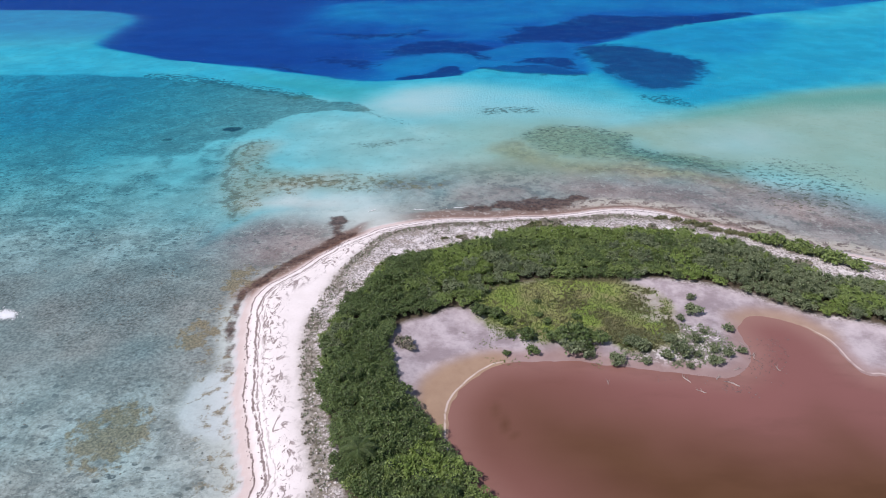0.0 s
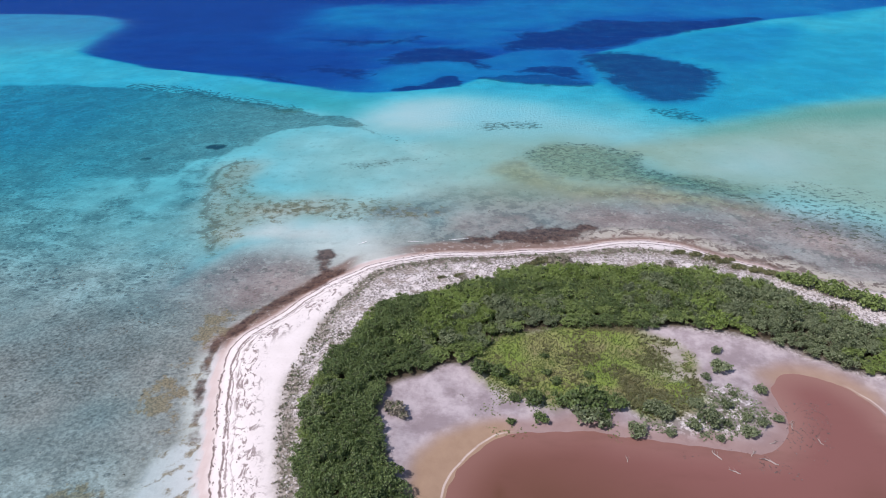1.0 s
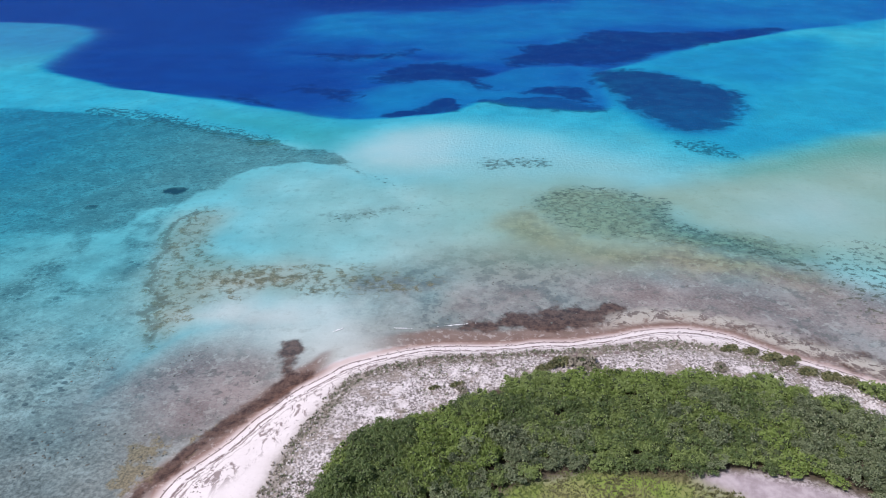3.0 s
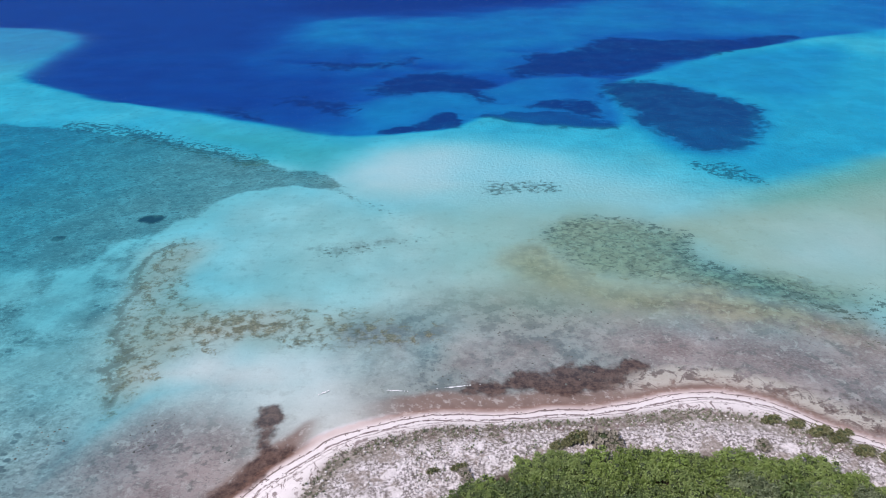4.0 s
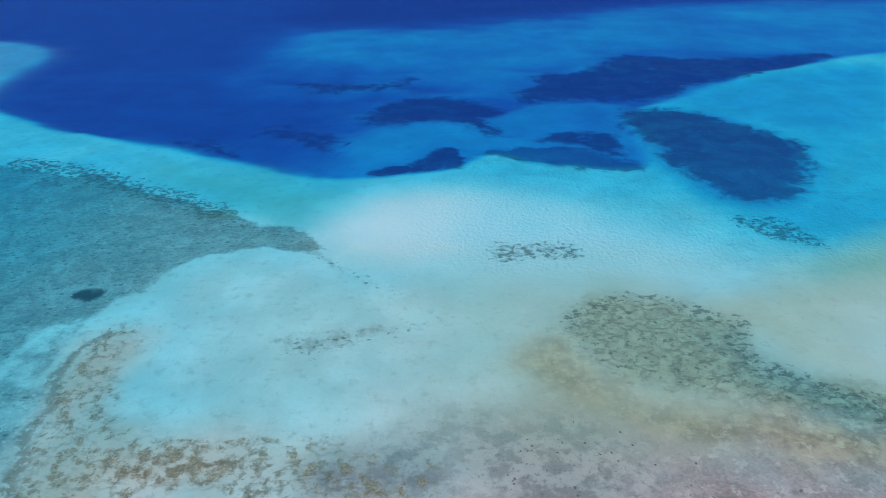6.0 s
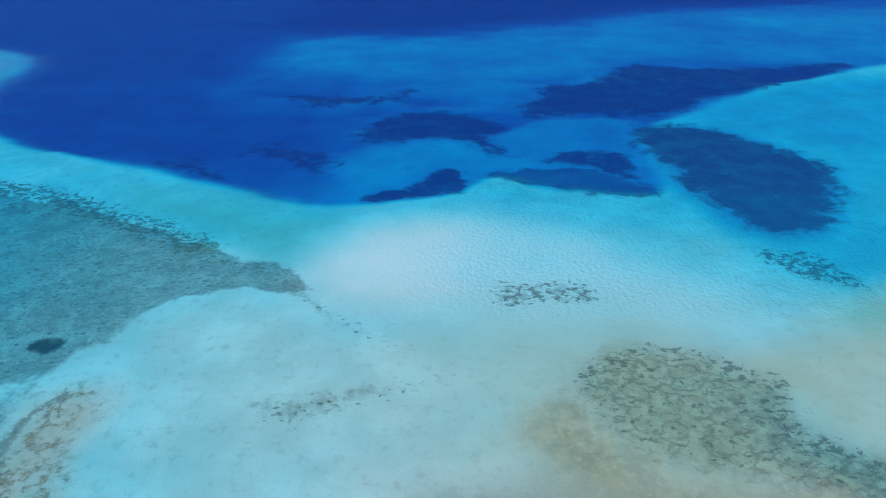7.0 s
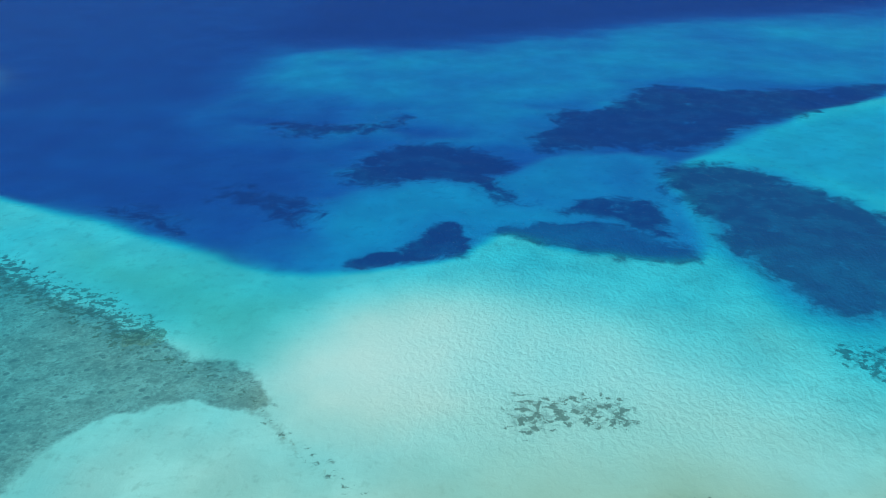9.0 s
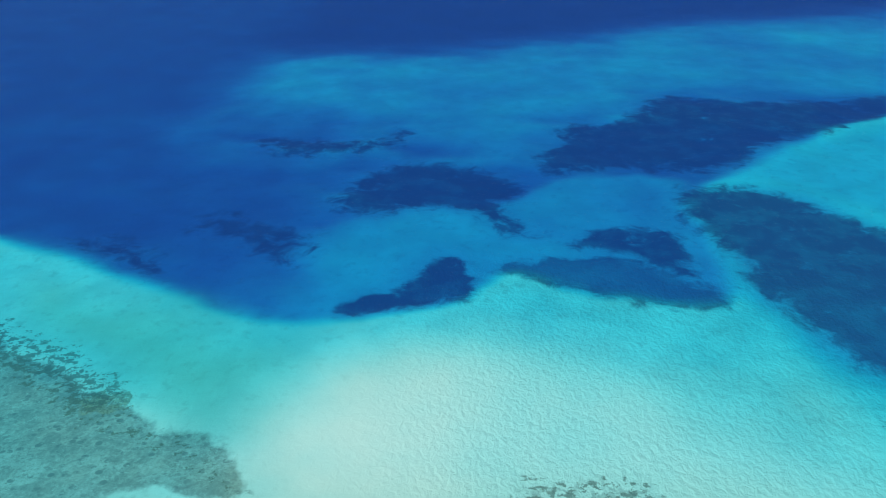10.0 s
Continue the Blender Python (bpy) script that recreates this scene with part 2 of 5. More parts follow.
TIPLINE = [
    (-27.6, 211.1), (-23.5, 205), (-23.2, 199.4), (-18.7, 193.1), (-10.6, 185.4), (-3, 179.6), (-4.3, 178.3),
    (-11.9, 183.9), (-20.5, 190.8), (-27.1, 198.1), (-26.2, 205),
]
DARKTOP = [
    (-177.2, 339.1), (-161.4, 346.8), (-149.3, 363.8), (-110.1, 377.5), (-74.2, 362.4), (-71.6, 309.8),
    (-37.2, 297.5), (-27.6, 277), (-35.9, 242), (-49.9, 245.5), (-84.6, 264.5), (-112.4, 278), (-151.3, 299.1),
]
PALE_B = [
    (-43.7, 131.2), (-41.1, 133.8), (-38.2, 138.3), (-33.2, 139.7), (-27.1, 138.2), (-19.8, 136.8), (-12.9, 136.3),
    (-8.5, 133.6), (-10.8, 131), (-12.5, 125.9), (-21.6, 123.5), (-31.1, 125.3), (-39.4, 127.5),
]
BASIN = THICK_IN + [(80, 74), (108, 64), (110, -60), (8, -60)]
GREEN = [
    (65.2, 187.7), (81.8, 197.6), (100.9, 206.6), (127.2, 215.1), (170.5, 223.2), (152.3, 198.6), (115.2, 194.2),
    (94.6, 193.3), (76.3, 187.4),
]
UMBER = [
    (11.4, 165.6), (17.4, 170.4), (21.5, 167.1), (22.9, 160.3), (27.1, 156.2), (34.8, 154.4), (42.6, 153.5), (49.2,
    150.3), (60.3, 146.8), (69.6, 140.5), (63.9, 132.4), (55.1, 137.7), (45.3, 141.6), (35.4, 144.3), (25, 147.1),
    (17.8, 149.4), (13, 155),
]
CLEAR_SAND = [
    (-35.7, 65.9), (-35.4, 71.4), (-33.4, 74.9), (-30, 75.5), (-28.9, 70.1), (-27, 61.8), (-28.5, 60.9), (-31.8,
    62.8),
]
FLECK_RIM = [
    (21.5, 173), (25.2, 177.4), (30.5, 179.5), (35.5, 179.6), (40.8, 177.3), (44.5, 173.6), (47.8, 172.9), (45.7,
    166.1), (46, 161.4), (50, 159.7), (53.7, 156.6), (58.6, 153.3), (61.6, 149.1), (65, 145.7),
]
BAR_CORE = [
    (-22.5, 198.6), (-23, 206.6), (-20.1, 213.5), (-13.4, 220), (-3.7, 224), (8.6, 223.9), (19.3, 220.6), (28.7,
    212.3), (36.2, 201.8), (45.4, 192.8), (54.7, 189.8), (69.3, 191.3), (66.9, 187), (51.9, 183.7), (39.9, 184.3),
    (28.4, 188.5), (15.7, 189.9), (2.7, 190), (-10.4, 190), (-18.7, 193),
]
TAN_A = [
    (-40.9, 143.7), (-40.1, 146.4), (-35.7, 146.9), (-32.3, 148), (-26.6, 146.9), (-23.7, 144.1), (-23.4, 140.1),
    (-27.4, 139.1), (-31.4, 140.6), (-34.9, 140.6), (-38.1, 139.7),
]
WEED_RIM = [
    (-51.3, 170.8), (-53.5, 165.8), (-54, 160.2), (-51.8, 153.4), (-52.8, 148.8), (-50.2, 143.8), (-50.8, 141.6),
    (-46.8, 138), (-45.3, 135.3), (-48, 132.7), (-44.6, 129.5), (-43.9, 125.4),
]
TIP_RIM = [
    (-105.3, 242.9), (-96.3, 240.4), (-87.5, 238), (-78.7, 232.7), (-70.4, 227.5), (-61.9, 223.8), (-54.7, 219.5),
    (-47.3, 213.6),
]
TIP_TAIL = [
    (-24.5, 199.4), (-20.2, 193.8), (-17.4, 190), (-10.6, 184.4), (-5.4, 180.6),
]
SANDY = [
    (-95.8, 165), (-67.9, 163.3), (-57.1, 161), (-53.1, 156.2), (-51.9, 146.5), (-50.8, 142.3), (-48, 135.6),
    (-49.5, 131.2), (-67.9, 129.9),
]
TEAL = [
    (-72, 243.9), (-54.7, 236.8), (-45.5, 237.6), (-31.9, 230.4), (-23.4, 224.6), (-26, 214.3), (-27.7, 206.7),
    (-35.9, 210.9), (-47.7, 220.4), (-64.7, 230.3),
]
THINREEF = [
    (-76, 166.9), (-66.8, 180), (-57.9, 177.9), (-54.3, 194.3), (-51.6, 179.5), (-54.5, 163.2), (-52.4, 147),
    (-47.2, 133.5), (-51, 127.7), (-68.8, 132), (-75.5, 150.1),
]
SPOT_A = [
    (-62, 180.9), (-61.3, 183.1), (-58.2, 183.5), (-57, 181.7), (-58.4, 180),
]
SPOT_B = [
    (-75.9, 173), (-75.3, 175), (-72.8, 174.3), (-73.5, 172.6),
]


# ------------------------------------------------------------------ plan arithmetic
def value_noise(x, y, seed):
    """Smooth noise of 0 to 1 on a unit lattice."""
    xi, yi = np.floor(x).astype(np.int64), np.floor(y).astype(np.int64)
    fx, fy = x - xi, y - yi
    fx, fy = fx * fx * (3 - 2 * fx), fy * fy * (3 - 2 * fy)

    def corner(a, b):
        h = (a * 374761393 + b * 668265263 + seed * 974634541) & 0xFFFFFFFF
        h = ((h ^ (h >> 13)) * 1274126177) & 0xFFFFFFFF
        return ((h ^ (h >> 16)) & 0xFFFF) / 65535.0

    top = corner(xi, yi) * (1 - fx) + corner(xi + 1, yi) * fx
    low = corner(xi, yi + 1) * (1 - fx) + corner(xi + 1, yi + 1) * fx
    return top * (1 - fy) + low * fy


def fractal(x, y, size, seed, octaves=4):
    total, weight, amount = 0.0, 0.0, 1.0
    for k in range(octaves):
        s = size / 2 ** k
        total = total + amount * value_noise(x / s + 17.3 * k, y / s - 9.1 * k, seed + k)
        weight, amount = weight + amount, amount * 0.55
    return total / weight


def chaikin(pts, rounds=1):
    pts = np.array(pts, float)
    for _ in range(rounds):
        nxt = np.roll(pts, -1, axis=0)
        pts = np.stack([0.75 * pts + 0.25 * nxt, 0.25 * pts + 0.75 * nxt], 1).reshape(-1, 2)
    return pts


def inside_distance(pts, x, y, reach):
    """Signed distance to a closed outline, positive inside, cut off at reach outside."""
    pts = chaikin(pts)
    out = np.full(x.shape, -float(reach))
    lo, hi = pts.min(0) - reach, pts.max(0) + reach
    near = np.nonzero((x > lo[0]) & (x < hi[0]) & (y > lo[1]) & (y < hi[1]))[0]
    px, py = x[near], y[near]
    best, within = np.full(px.shape, 1e12), np.zeros(px.shape, bool)
    for (ax, ay), (bx, by) in zip(pts, np.roll(pts, -1, axis=0)):
        dx, dy = bx - ax, by - ay
        u = np.clip(((px - ax) * dx + (py - ay) * dy) / (dx * dx + dy * dy + 1e-9), 0, 1)
        best = np.minimum(best, (px - ax - u * dx) ** 2 + (py - ay - u * dy) ** 2)
        cross = (ay > py) != (by > py)
        within ^= cross & (px < dx * (py - ay) / (dy if abs(dy) > 1e-9 else 1e-9) + ax)
    out[near] = np.where(within, np.sqrt(best), -np.sqrt(best))
    return out


def line_distance(pts, x, y, reach):
    """Distance to an open line, cut off at reach."""
    pts = np.array(pts, float)
    out = np.full(x.shape, float(reach))
    lo, hi = pts.min(0) - reach, pts.max(0) + reach
    near = np.nonzero((x > lo[0]) & (x < hi[0]) & (y > lo[1]) & (y < hi[1]))[0]
    px, py = x[near], y[near]
    best = np.full(px.shape, float(reach) ** 2)
    for (ax, ay), (bx, by) in zip(pts[:-1], pts[1:]):
        dx, dy = bx - ax, by - ay
        u = np.clip(((px - ax) * dx + (py - ay) * dy) / (dx * dx + dy * dy), 0, 1)
        best = np.minimum(best, (px - ax - u * dx) ** 2 + (py - ay - u * dy) ** 2)
    out[near] = np.sqrt(best)
    return out


def smooth(a, b, v):
    u = np.clip((v - a) / (b - a), 0, 1)
    return u * u * (3 - 2 * u)


def soft(pts, x, y, width, warp=1.0, size=8.0, seed=1):
    """1 inside the outline, 0 outside, over a border of that half width with a ragged course."""
    wx = x + warp * 2 * (fractal(x, y, size, seed) - 0.5)
    wy = y + warp * 2 * (fractal(x, y, size, seed + 50) - 0.5)
    return smooth(-width, width, inside_distance(pts, wx, wy, width + 0.5))


def along(pts, x, y, width, seed):
    """1 on the line, fading over that width, with a ragged course."""
    wx = x + 2.4 * (fractal(x, y, 4, seed) - 0.5)
    wy = y + 2.4 * (fractal(x, y, 4, seed + 50) - 0.5)
    return smooth(width, 0.25 * width, line_distance(pts, wx, wy, width + 0.5))


def blend(a, b, m):
    return a + (b - a) * m


def steps(lo, hi, fine, grow, limit_lo, limit_hi):
    mid = list(np.arange(lo, hi, fine))
    a, s = [mid[-1]], fine
    while a[-1] < limit_hi:
        s *= grow
        a.append(a[-1] + s)
    b, s = [mid[0]], fine
    while b[-1] > limit_lo:
        s *= grow
        b.append(b[-1] - s)
    return np.array(b[:0:-1] + mid + a[1:])


# ------------------------------------------------------------------ node helpers
class Nodes:
    def __init__(self, name):
        self.mat = bpy.data.materials.new(name)
        self.mat.use_nodes = True
        self.tree = self.mat.node_tree
        self.tree.nodes.clear()
        self.out = self.tree.nodes.new("ShaderNodeOutputMaterial")

    def add(self, kind, **values):
        n = self.tree.nodes.new(kind)
        for k, v in values.items():
            self.put(n, k.replace("_", " "), v)
        return n

    def put(self, n, key, v):
        socket = n.inputs[int(key[1:])] if key[0] == "i" and key[1:].isdigit() else n.inputs[key]
        if isinstance(v, bpy.types.NodeSocket):
            self.tree.links.new(v, socket)
        elif isinstance(v, (tuple, list)) and socket.type == "RGBA" and len(v) == 3:
            socket.default_value = (*v, 1)
        else:
            socket.default_value = v

    def attr(self, name):
        n = self.tree.nodes.new("ShaderNodeAttribute")
        n.attribute_name = name
        return n.outputs["Fac"]

    def math(self, op, a, b=0.0, c=0.0):
        n = self.tree.nodes.new("ShaderNodeMath")
        n.operation = op
        for i, v in enumerate((a, b, c)):
            self.put(n, f"i{i}", v)
        return n.outputs[0]

    def mix(self, fac, a, b, kind="MIX"):
        n = self.tree.nodes.new("ShaderNodeMix")
        n.data_type, n.blend_type = "RGBA", kind
        for key, v in ((0, fac), (6, a), (7, b)):
            self.put(n, f"i{key}", v)
        return n.outputs[2]

    def where(self):
        return self.tree.nodes.new("ShaderNodeNewGeometry").outputs["Position"]

    def stretched(self, sx, sy, sz, turn=0.0):
        n = self.tree.nodes.new("ShaderNodeMapping")
        self.put(n, "Vector", self.where())
        n.inputs["Scale"].default_value = (sx, sy, sz)
        n.inputs["Rotation"].default_value = (0, 0, turn)
        return n.outputs[0]

    def noise(self, scale, detail=4.0, rough=0.55, vector=None, distort=0.0):
        n = self.add("ShaderNodeTexNoise", Scale=scale, Detail=detail, Roughness=rough, Distortion=distort)
        self.put(n, "Vector", vector or self.where())
        return n.outputs["Fac"]

    def cells(self, scale, vector=None, feature="F1"):
        n = self.add("ShaderNodeTexVoronoi", Scale=scale)
        n.feature = feature
        self.put(n, "Vector", vector or self.where())
        return n.outputs["Distance"]

    def warped(self, vector, scale, amount):
        n = self.add("ShaderNodeTexNoise", Scale=scale, Detail=3.0)
        self.put(n, "Vector", vector)
        mid = self.tree.nodes.new("ShaderNodeVectorMath")
        mid.operation = "MULTIPLY_ADD"
        self.put(mid, "i0", n.outputs["Color"])
        mid.inputs[1].default_value = (amount,) * 3
        self.put(mid, "i2", vector)
        return mid.outputs[0]

    def band(self, v, a, b, lo=0.0, hi=1.0):
        n = self.tree.nodes.new("ShaderNodeMapRange")
        n.interpolation_type = "SMOOTHSTEP"
        for i, q in enumerate((v, a, b, lo, hi)):
            self.put(n, f"i{i}", q)
        return n.outputs[0]

    def bump(self, height, strength=0.5, distance=0.1):
        return self.add("ShaderNodeBump", Height=height, Strength=strength, Distance=distance).outputs[0]

    def skin(self, colour, rough=0.8, normal=None, spec=0.3):
        n = self.add("ShaderNodeBsdfPrincipled", Roughness=rough)
        self.put(n, "Base Color", colour)
        self.put(n, "Specular IOR Level", spec)
        if normal is not None:
            self.put(n, "Normal", normal)
        self.tree.links.new(n.outputs[0], self.out.inputs[0])
        return self.mat


# ------------------------------------------------------------------ materials
def ground_material():
    g = Nodes("ground")
    mul = lambda a, b: g.math("MULTIPLY", a, b)
    fine = g.noise(3.0, 6, 0.65)
    mid = g.noise(0.55, 5, 0.6)
    wide = g.noise(0.09, 4, 0.6)
    rub = g.cells(1.7)
    # bare sand, wet sand
    sand = g.mix(mid, (0.70, 0.64, 0.62), (0.86, 0.80, 0.79))
    sand = g.mix(mul(g.band(fine, 0.55, 0.72), 0.35), sand, (0.55, 0.49, 0.47))
    col = sand
    bottom = g.mix(g.band(wide, 0.35, 0.7), (0.50, 0.485, 0.44), (0.62, 0.60, 0.55))
    ripple = g.noise(1.0, 3, 0.5, g.stretched(0.35, 1.5, 1, 0.3))
    bottom = g.mix(mul(g.band(g.noise(0.45, 7, 0.72), 0.52, 0.66), 0.36), bottom, (0.28, 0.26, 0.22))
    bottom = g.mix(mul(g.band(ripple, 0.45, 0.65), 0.10), bottom, (0.45, 0.44, 0.38))
    bottom = g.mix(g.attr("bright"), bottom, (0.60, 0.585, 0.575))
    bottom = g.mix(g.attr("tan"), bottom, g.mix(mid, (0.27, 0.21, 0.135), (0.42, 0.345, 0.25)))
    col = g.mix(g.attr("sea"), col, bottom)
    # land covers
    wetsand = g.mix(mid, (0.56, 0.45, 0.42), (0.68, 0.58, 0.55))
    col = g.mix(g.attr("wet"), col, wetsand)
    gravel = g.mix(g.band(g.noise(2.6, 5, 0.72), 0.42, 0.58), (0.16, 0.14, 0.13), (0.70, 0.65, 0.65))
    gravel = g.mix(mul(g.band(g.noise(0.6, 6, 0.7), 0.47, 0.6), 0.5), gravel, (0.26, 0.235, 0.21))
    gravel = g.mix(mul(g.band(g.noise(0.24, 6, 0.66), 0.52, 0.60), 0.7), gravel, g.mix(fine, (0.17, 0.14, 0.10), (0.36, 0.30, 0.27)))
    gravel = g.mix(mul(g.band(g.noise(0.31, 6, 0.68, distort=0.4), 0.46, 0.38), 0.75), gravel, (0.78, 0.73, 0.73))
    col = g.mix(g.attr("scrub"), col, gravel)
    heath = g.mix(g.band(g.noise(1.6, 6, 0.7), 0.4, 0.62), (0.15, 0.135, 0.10), (0.36, 0.32, 0.28))
    col = g.mix(mul(g.attr("heath"), 0.9), col, heath)
    mud = g.mix(g.band(g.noise(0.25, 6, 0.65), 0.35, 0.65), (0.29, 0.24, 0.255), (0.50, 0.44, 0.46))
    mud = g.mix(mul(g.band(mid, 0.5, 0.75), 0.5), mud, (0.24, 0.195, 0.205))
    col = g.mix(g.attr("mud"), col, mud)
    salt = g.mix(g.band(g.noise(1.1, 6, 0.72), 0.48, 0.60), (0.24, 0.21, 0.20), (0.64, 0.60, 0.61))
    col = g.mix(g.attr("salt"), col, salt)
    col = g.mix(mul(g.attr("damp"), 0.85), col, g.mix(mid, (0.25, 0.155, 0.14), (0.36, 0.25, 0.23)))
    ochre = g.mix(mid, (0.29, 0.19, 0.13), (0.42, 0.295, 0.205))
    col = g.mix(g.attr("ochre"), col, ochre)
    turf = g.mix(g.band(g.noise(0.16, 5, 0.6), 0.38, 0.62), (0.20, 0.30, 0.05), (0.29, 0.29, 0.12))
    turf = g.mix(mul(fine, 0.6), turf, (0.17, 0.20, 0.07))
    turf = g.mix(mul(g.band(g.noise(0.11, 6, 0.65), 0.48, 0.62), 0.7), turf, (0.24, 0.19, 0.12))
    col = g.mix(g.attr("turf"), col, turf)
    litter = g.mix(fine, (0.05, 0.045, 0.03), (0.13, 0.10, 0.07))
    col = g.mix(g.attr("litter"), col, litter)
    # strand lines of dry weed along the beach
    shore = g.math("ADD", g.attr("shore"), g.math("MULTIPLY_ADD", g.noise(0.28, 5, 0.6), 1.5, -0.75))
    drift = g.mix(fine, (0.10, 0.065, 0.06), (0.26, 0.19, 0.18))
    for at, wide_, share, size_ in ((1.5, 0.17, 0.95, 0.21), (2.75, 0.24, 0.9, 0.26), (3.2, 0.16, 0.75, 0.37), (3.9, 0.14, 0.4, 0.55)):
        own_shore = g.math("ADD", g.attr("shore"), g.math("MULTIPLY_ADD", g.noise(size_, 6, 0.65), 1.5, -0.75))
        line = g.band(g.math("ABSOLUTE", g.math("SUBTRACT", own_shore, at)), wide_, wide_ * 0.35)
        col = g.mix(mul(mul(line, share), g.band(g.noise(0.9 + size_, 5, 0.7), 0.36, 0.50)), col, drift)
    blot = mul(g.band(shore, 3.2, 4.0), g.band(shore, 8.0, 6.0))
    streak = g.noise(0.75, 7, 0.72, g.stretched(1.0, 0.6, 1), 1.2)
    col = g.mix(mul(mul(blot, g.band(streak, 0.53, 0.575)), 0.8), col, drift)
    line = g.band(g.math("ABSOLUTE", g.math("ADD", g.attr("lag"), 0.25)), 0.19, 0.05)
    col = g.mix(mul(mul(g.attr("rim"), line), g.band(mid, 0.3, 0.5)), col, (0.72, 0.62, 0.58))
    # sea bottom covers
    clumps = g.band(g.noise(0.85, 7, 0.75), 0.45, 0.58)
    specks = g.band(g.noise(1.9, 5, 0.68), 0.34, 0.66)
    lumps = g.band(g.noise(0.16, 7, 0.7, distort=0.5), 0.48, 0.62)
    mottle = g.band(g.noise(0.27, 8, 0.70, g.stretched(0.85, 1.2, 1, 0.4), 0.8), 0.47, 0.54)
    reef = g.mix(specks, (0.27, 0.25, 0.22), (0.40, 0.375, 0.33))
    reef = g.mix(mul(mottle, 0.68), reef, g.mix(specks, (0.11, 0.115, 0.10), (0.22, 0.215, 0.195)))
    reef = g.mix(mul(clumps, 0.20), reef, (0.15, 0.155, 0.14))
    reef = g.mix(mul(lumps, 0.70), reef, g.mix(specks, (0.40, 0.385, 0.35), (0.56, 0.54, 0.50)))
    reef = g.mix(mul(g.band(rub, 0.24, 0.10), 0.22), reef, (0.07, 0.075, 0.07))
    near_reef = g.math("MULTIPLY_ADD", g.attr("tip"), -0.8, 1.0)
    broad = g.noise(0.065, 7, 0.62, g.stretched(1.2, 0.8, 1, 0.6), 0.6)
    reef = g.mix(mul(g.band(broad, 0.52, 0.60), mul(near_reef, 0.50)), reef, g.mix(specks, (0.42, 0.41, 0.37), (0.56, 0.54, 0.49)))
    reef = g.mix(mul(g.band(broad, 0.47, 0.40), 0.40), reef, (0.13, 0.135, 0.12))
    knob = g.cells(0.62, g.stretched(1.0, 1.3, 1, 0.3))
    reef = g.mix(mul(mul(g.band(knob, 0.34, 0.24), g.band(mid, 0.42, 0.55)), 0.85), reef, (0.07, 0.08, 0.075))
    cloud = g.noise(0.13, 5, 0.6, g.stretched(0.8, 1.25, 1, 0.35), 0.3)
    reef = g.mix(mul(g.band(cloud, 0.53, 0.62), mul(near_reef, 0.50)), reef, g.mix(specks, (0.44, 0.43, 0.39), (0.58, 0.56, 0.52)))
    grit = g.band(g.noise(1.45, 7, 0.74, g.stretched(0.8, 1.1, 1, 0.2)), 0.53, 0.60)
    reef = g.mix(mul(grit, 0.66), reef, g.mix(fine, (0.07, 0.07, 0.06), (0.19, 0.18, 0.16)))
    pale_grit = g.band(g.noise(1.0, 7, 0.74, g.stretched(0.8, 1.2, 1, 0.5)), 0.57, 0.64)
    reef = g.mix(mul(pale_grit, 0.5), reef, (0.58, 0.55, 0.50))
    reef = g.mix(mul(g.attr("algae"), 0.8), reef, g.mix(specks, (0.085, 0.08, 0.07), (0.27, 0.25, 0.225)))
    reef = g.mix(mul(g.attr("tip"), 0.30), reef, (0.11, 0.115, 0.10))
    cover = g.attr("reef")
    crisp = g.band(g.math("ADD", cover, g.math("MULTIPLY_ADD", g.noise(0.5, 7, 0.7), 0.7, -0.35)), 0.30, 0.62)
    tip = g.attr("tip")
    col = g.mix(g.math("ADD", mul(cover, g.math("SUBTRACT", 1.0, tip)), mul(mul(crisp, 0.92), tip)), col, reef)
    silt = g.mix(g.band(g.noise(0.10, 6, 0.62), 0.36, 0.66), (0.175, 0.105, 0.098), (0.37, 0.258, 0.235))
    silt = g.mix(mul(g.band(g.noise(2.2, 5, 0.7), 0.4, 0.6), 0.3), silt, (0.42, 0.35, 0.31))
    silt = g.mix(mul(g.band(g.noise(1.2, 6, 0.75), 0.56, 0.66), 0.55), silt, (0.13, 0.11, 0.105))
    umber = g.mix(g.band(g.noise(0.30, 6, 0.66), 0.38, 0.62), (0.13, 0.095, 0.05), (0.37, 0.29, 0.165))
    umber = g.mix(mul(g.band(g.noise(0.55, 6, 0.7), 0.54, 0.62), 0.6), umber, (0.47, 0.43, 0.28))
    col = g.mix(g.attr("umber"), col, umber)
    silt = g.mix(mul(g.band(g.noise(0.33, 5, 0.62), 0.54, 0.61), 0.6), silt, (0.11, 0.095, 0.085))
    silt = g.mix(mul(g.band(g.noise(0.42, 6, 0.66, distort=0.4), 0.56, 0.62), 0.6), silt, (0.46, 0.37, 0.33))
    silt = g.mix(mul(grit, 0.4), silt, (0.10, 0.08, 0.07))
    silt = g.mix(mul(pale_grit, 0.4), silt, (0.50, 0.42, 0.38))
    col = g.mix(g.attr("silt"), col, silt)
    dull = g.mix(g.band(g.noise(0.30, 6, 0.64), 0.45, 0.58), (0.30, 0.31, 0.28), (0.16, 0.18, 0.17))
    dull = g.mix(mul(g.band(g.noise(1.1, 6, 0.7), 0.55, 0.62), 0.6), dull, (0.07, 0.08, 0.075))
    col = g.mix(mul(g.attr("blobs"), 0.8), col, dull)
    wetbrown = g.mix(mid, (0.17, 0.105, 0.085), (0.33, 0.22, 0.18))
    wetbrown = g.mix(g.band(g.noise(0.8, 6, 0.75), 0.52, 0.62), wetbrown, (0.42, 0.33, 0.29))
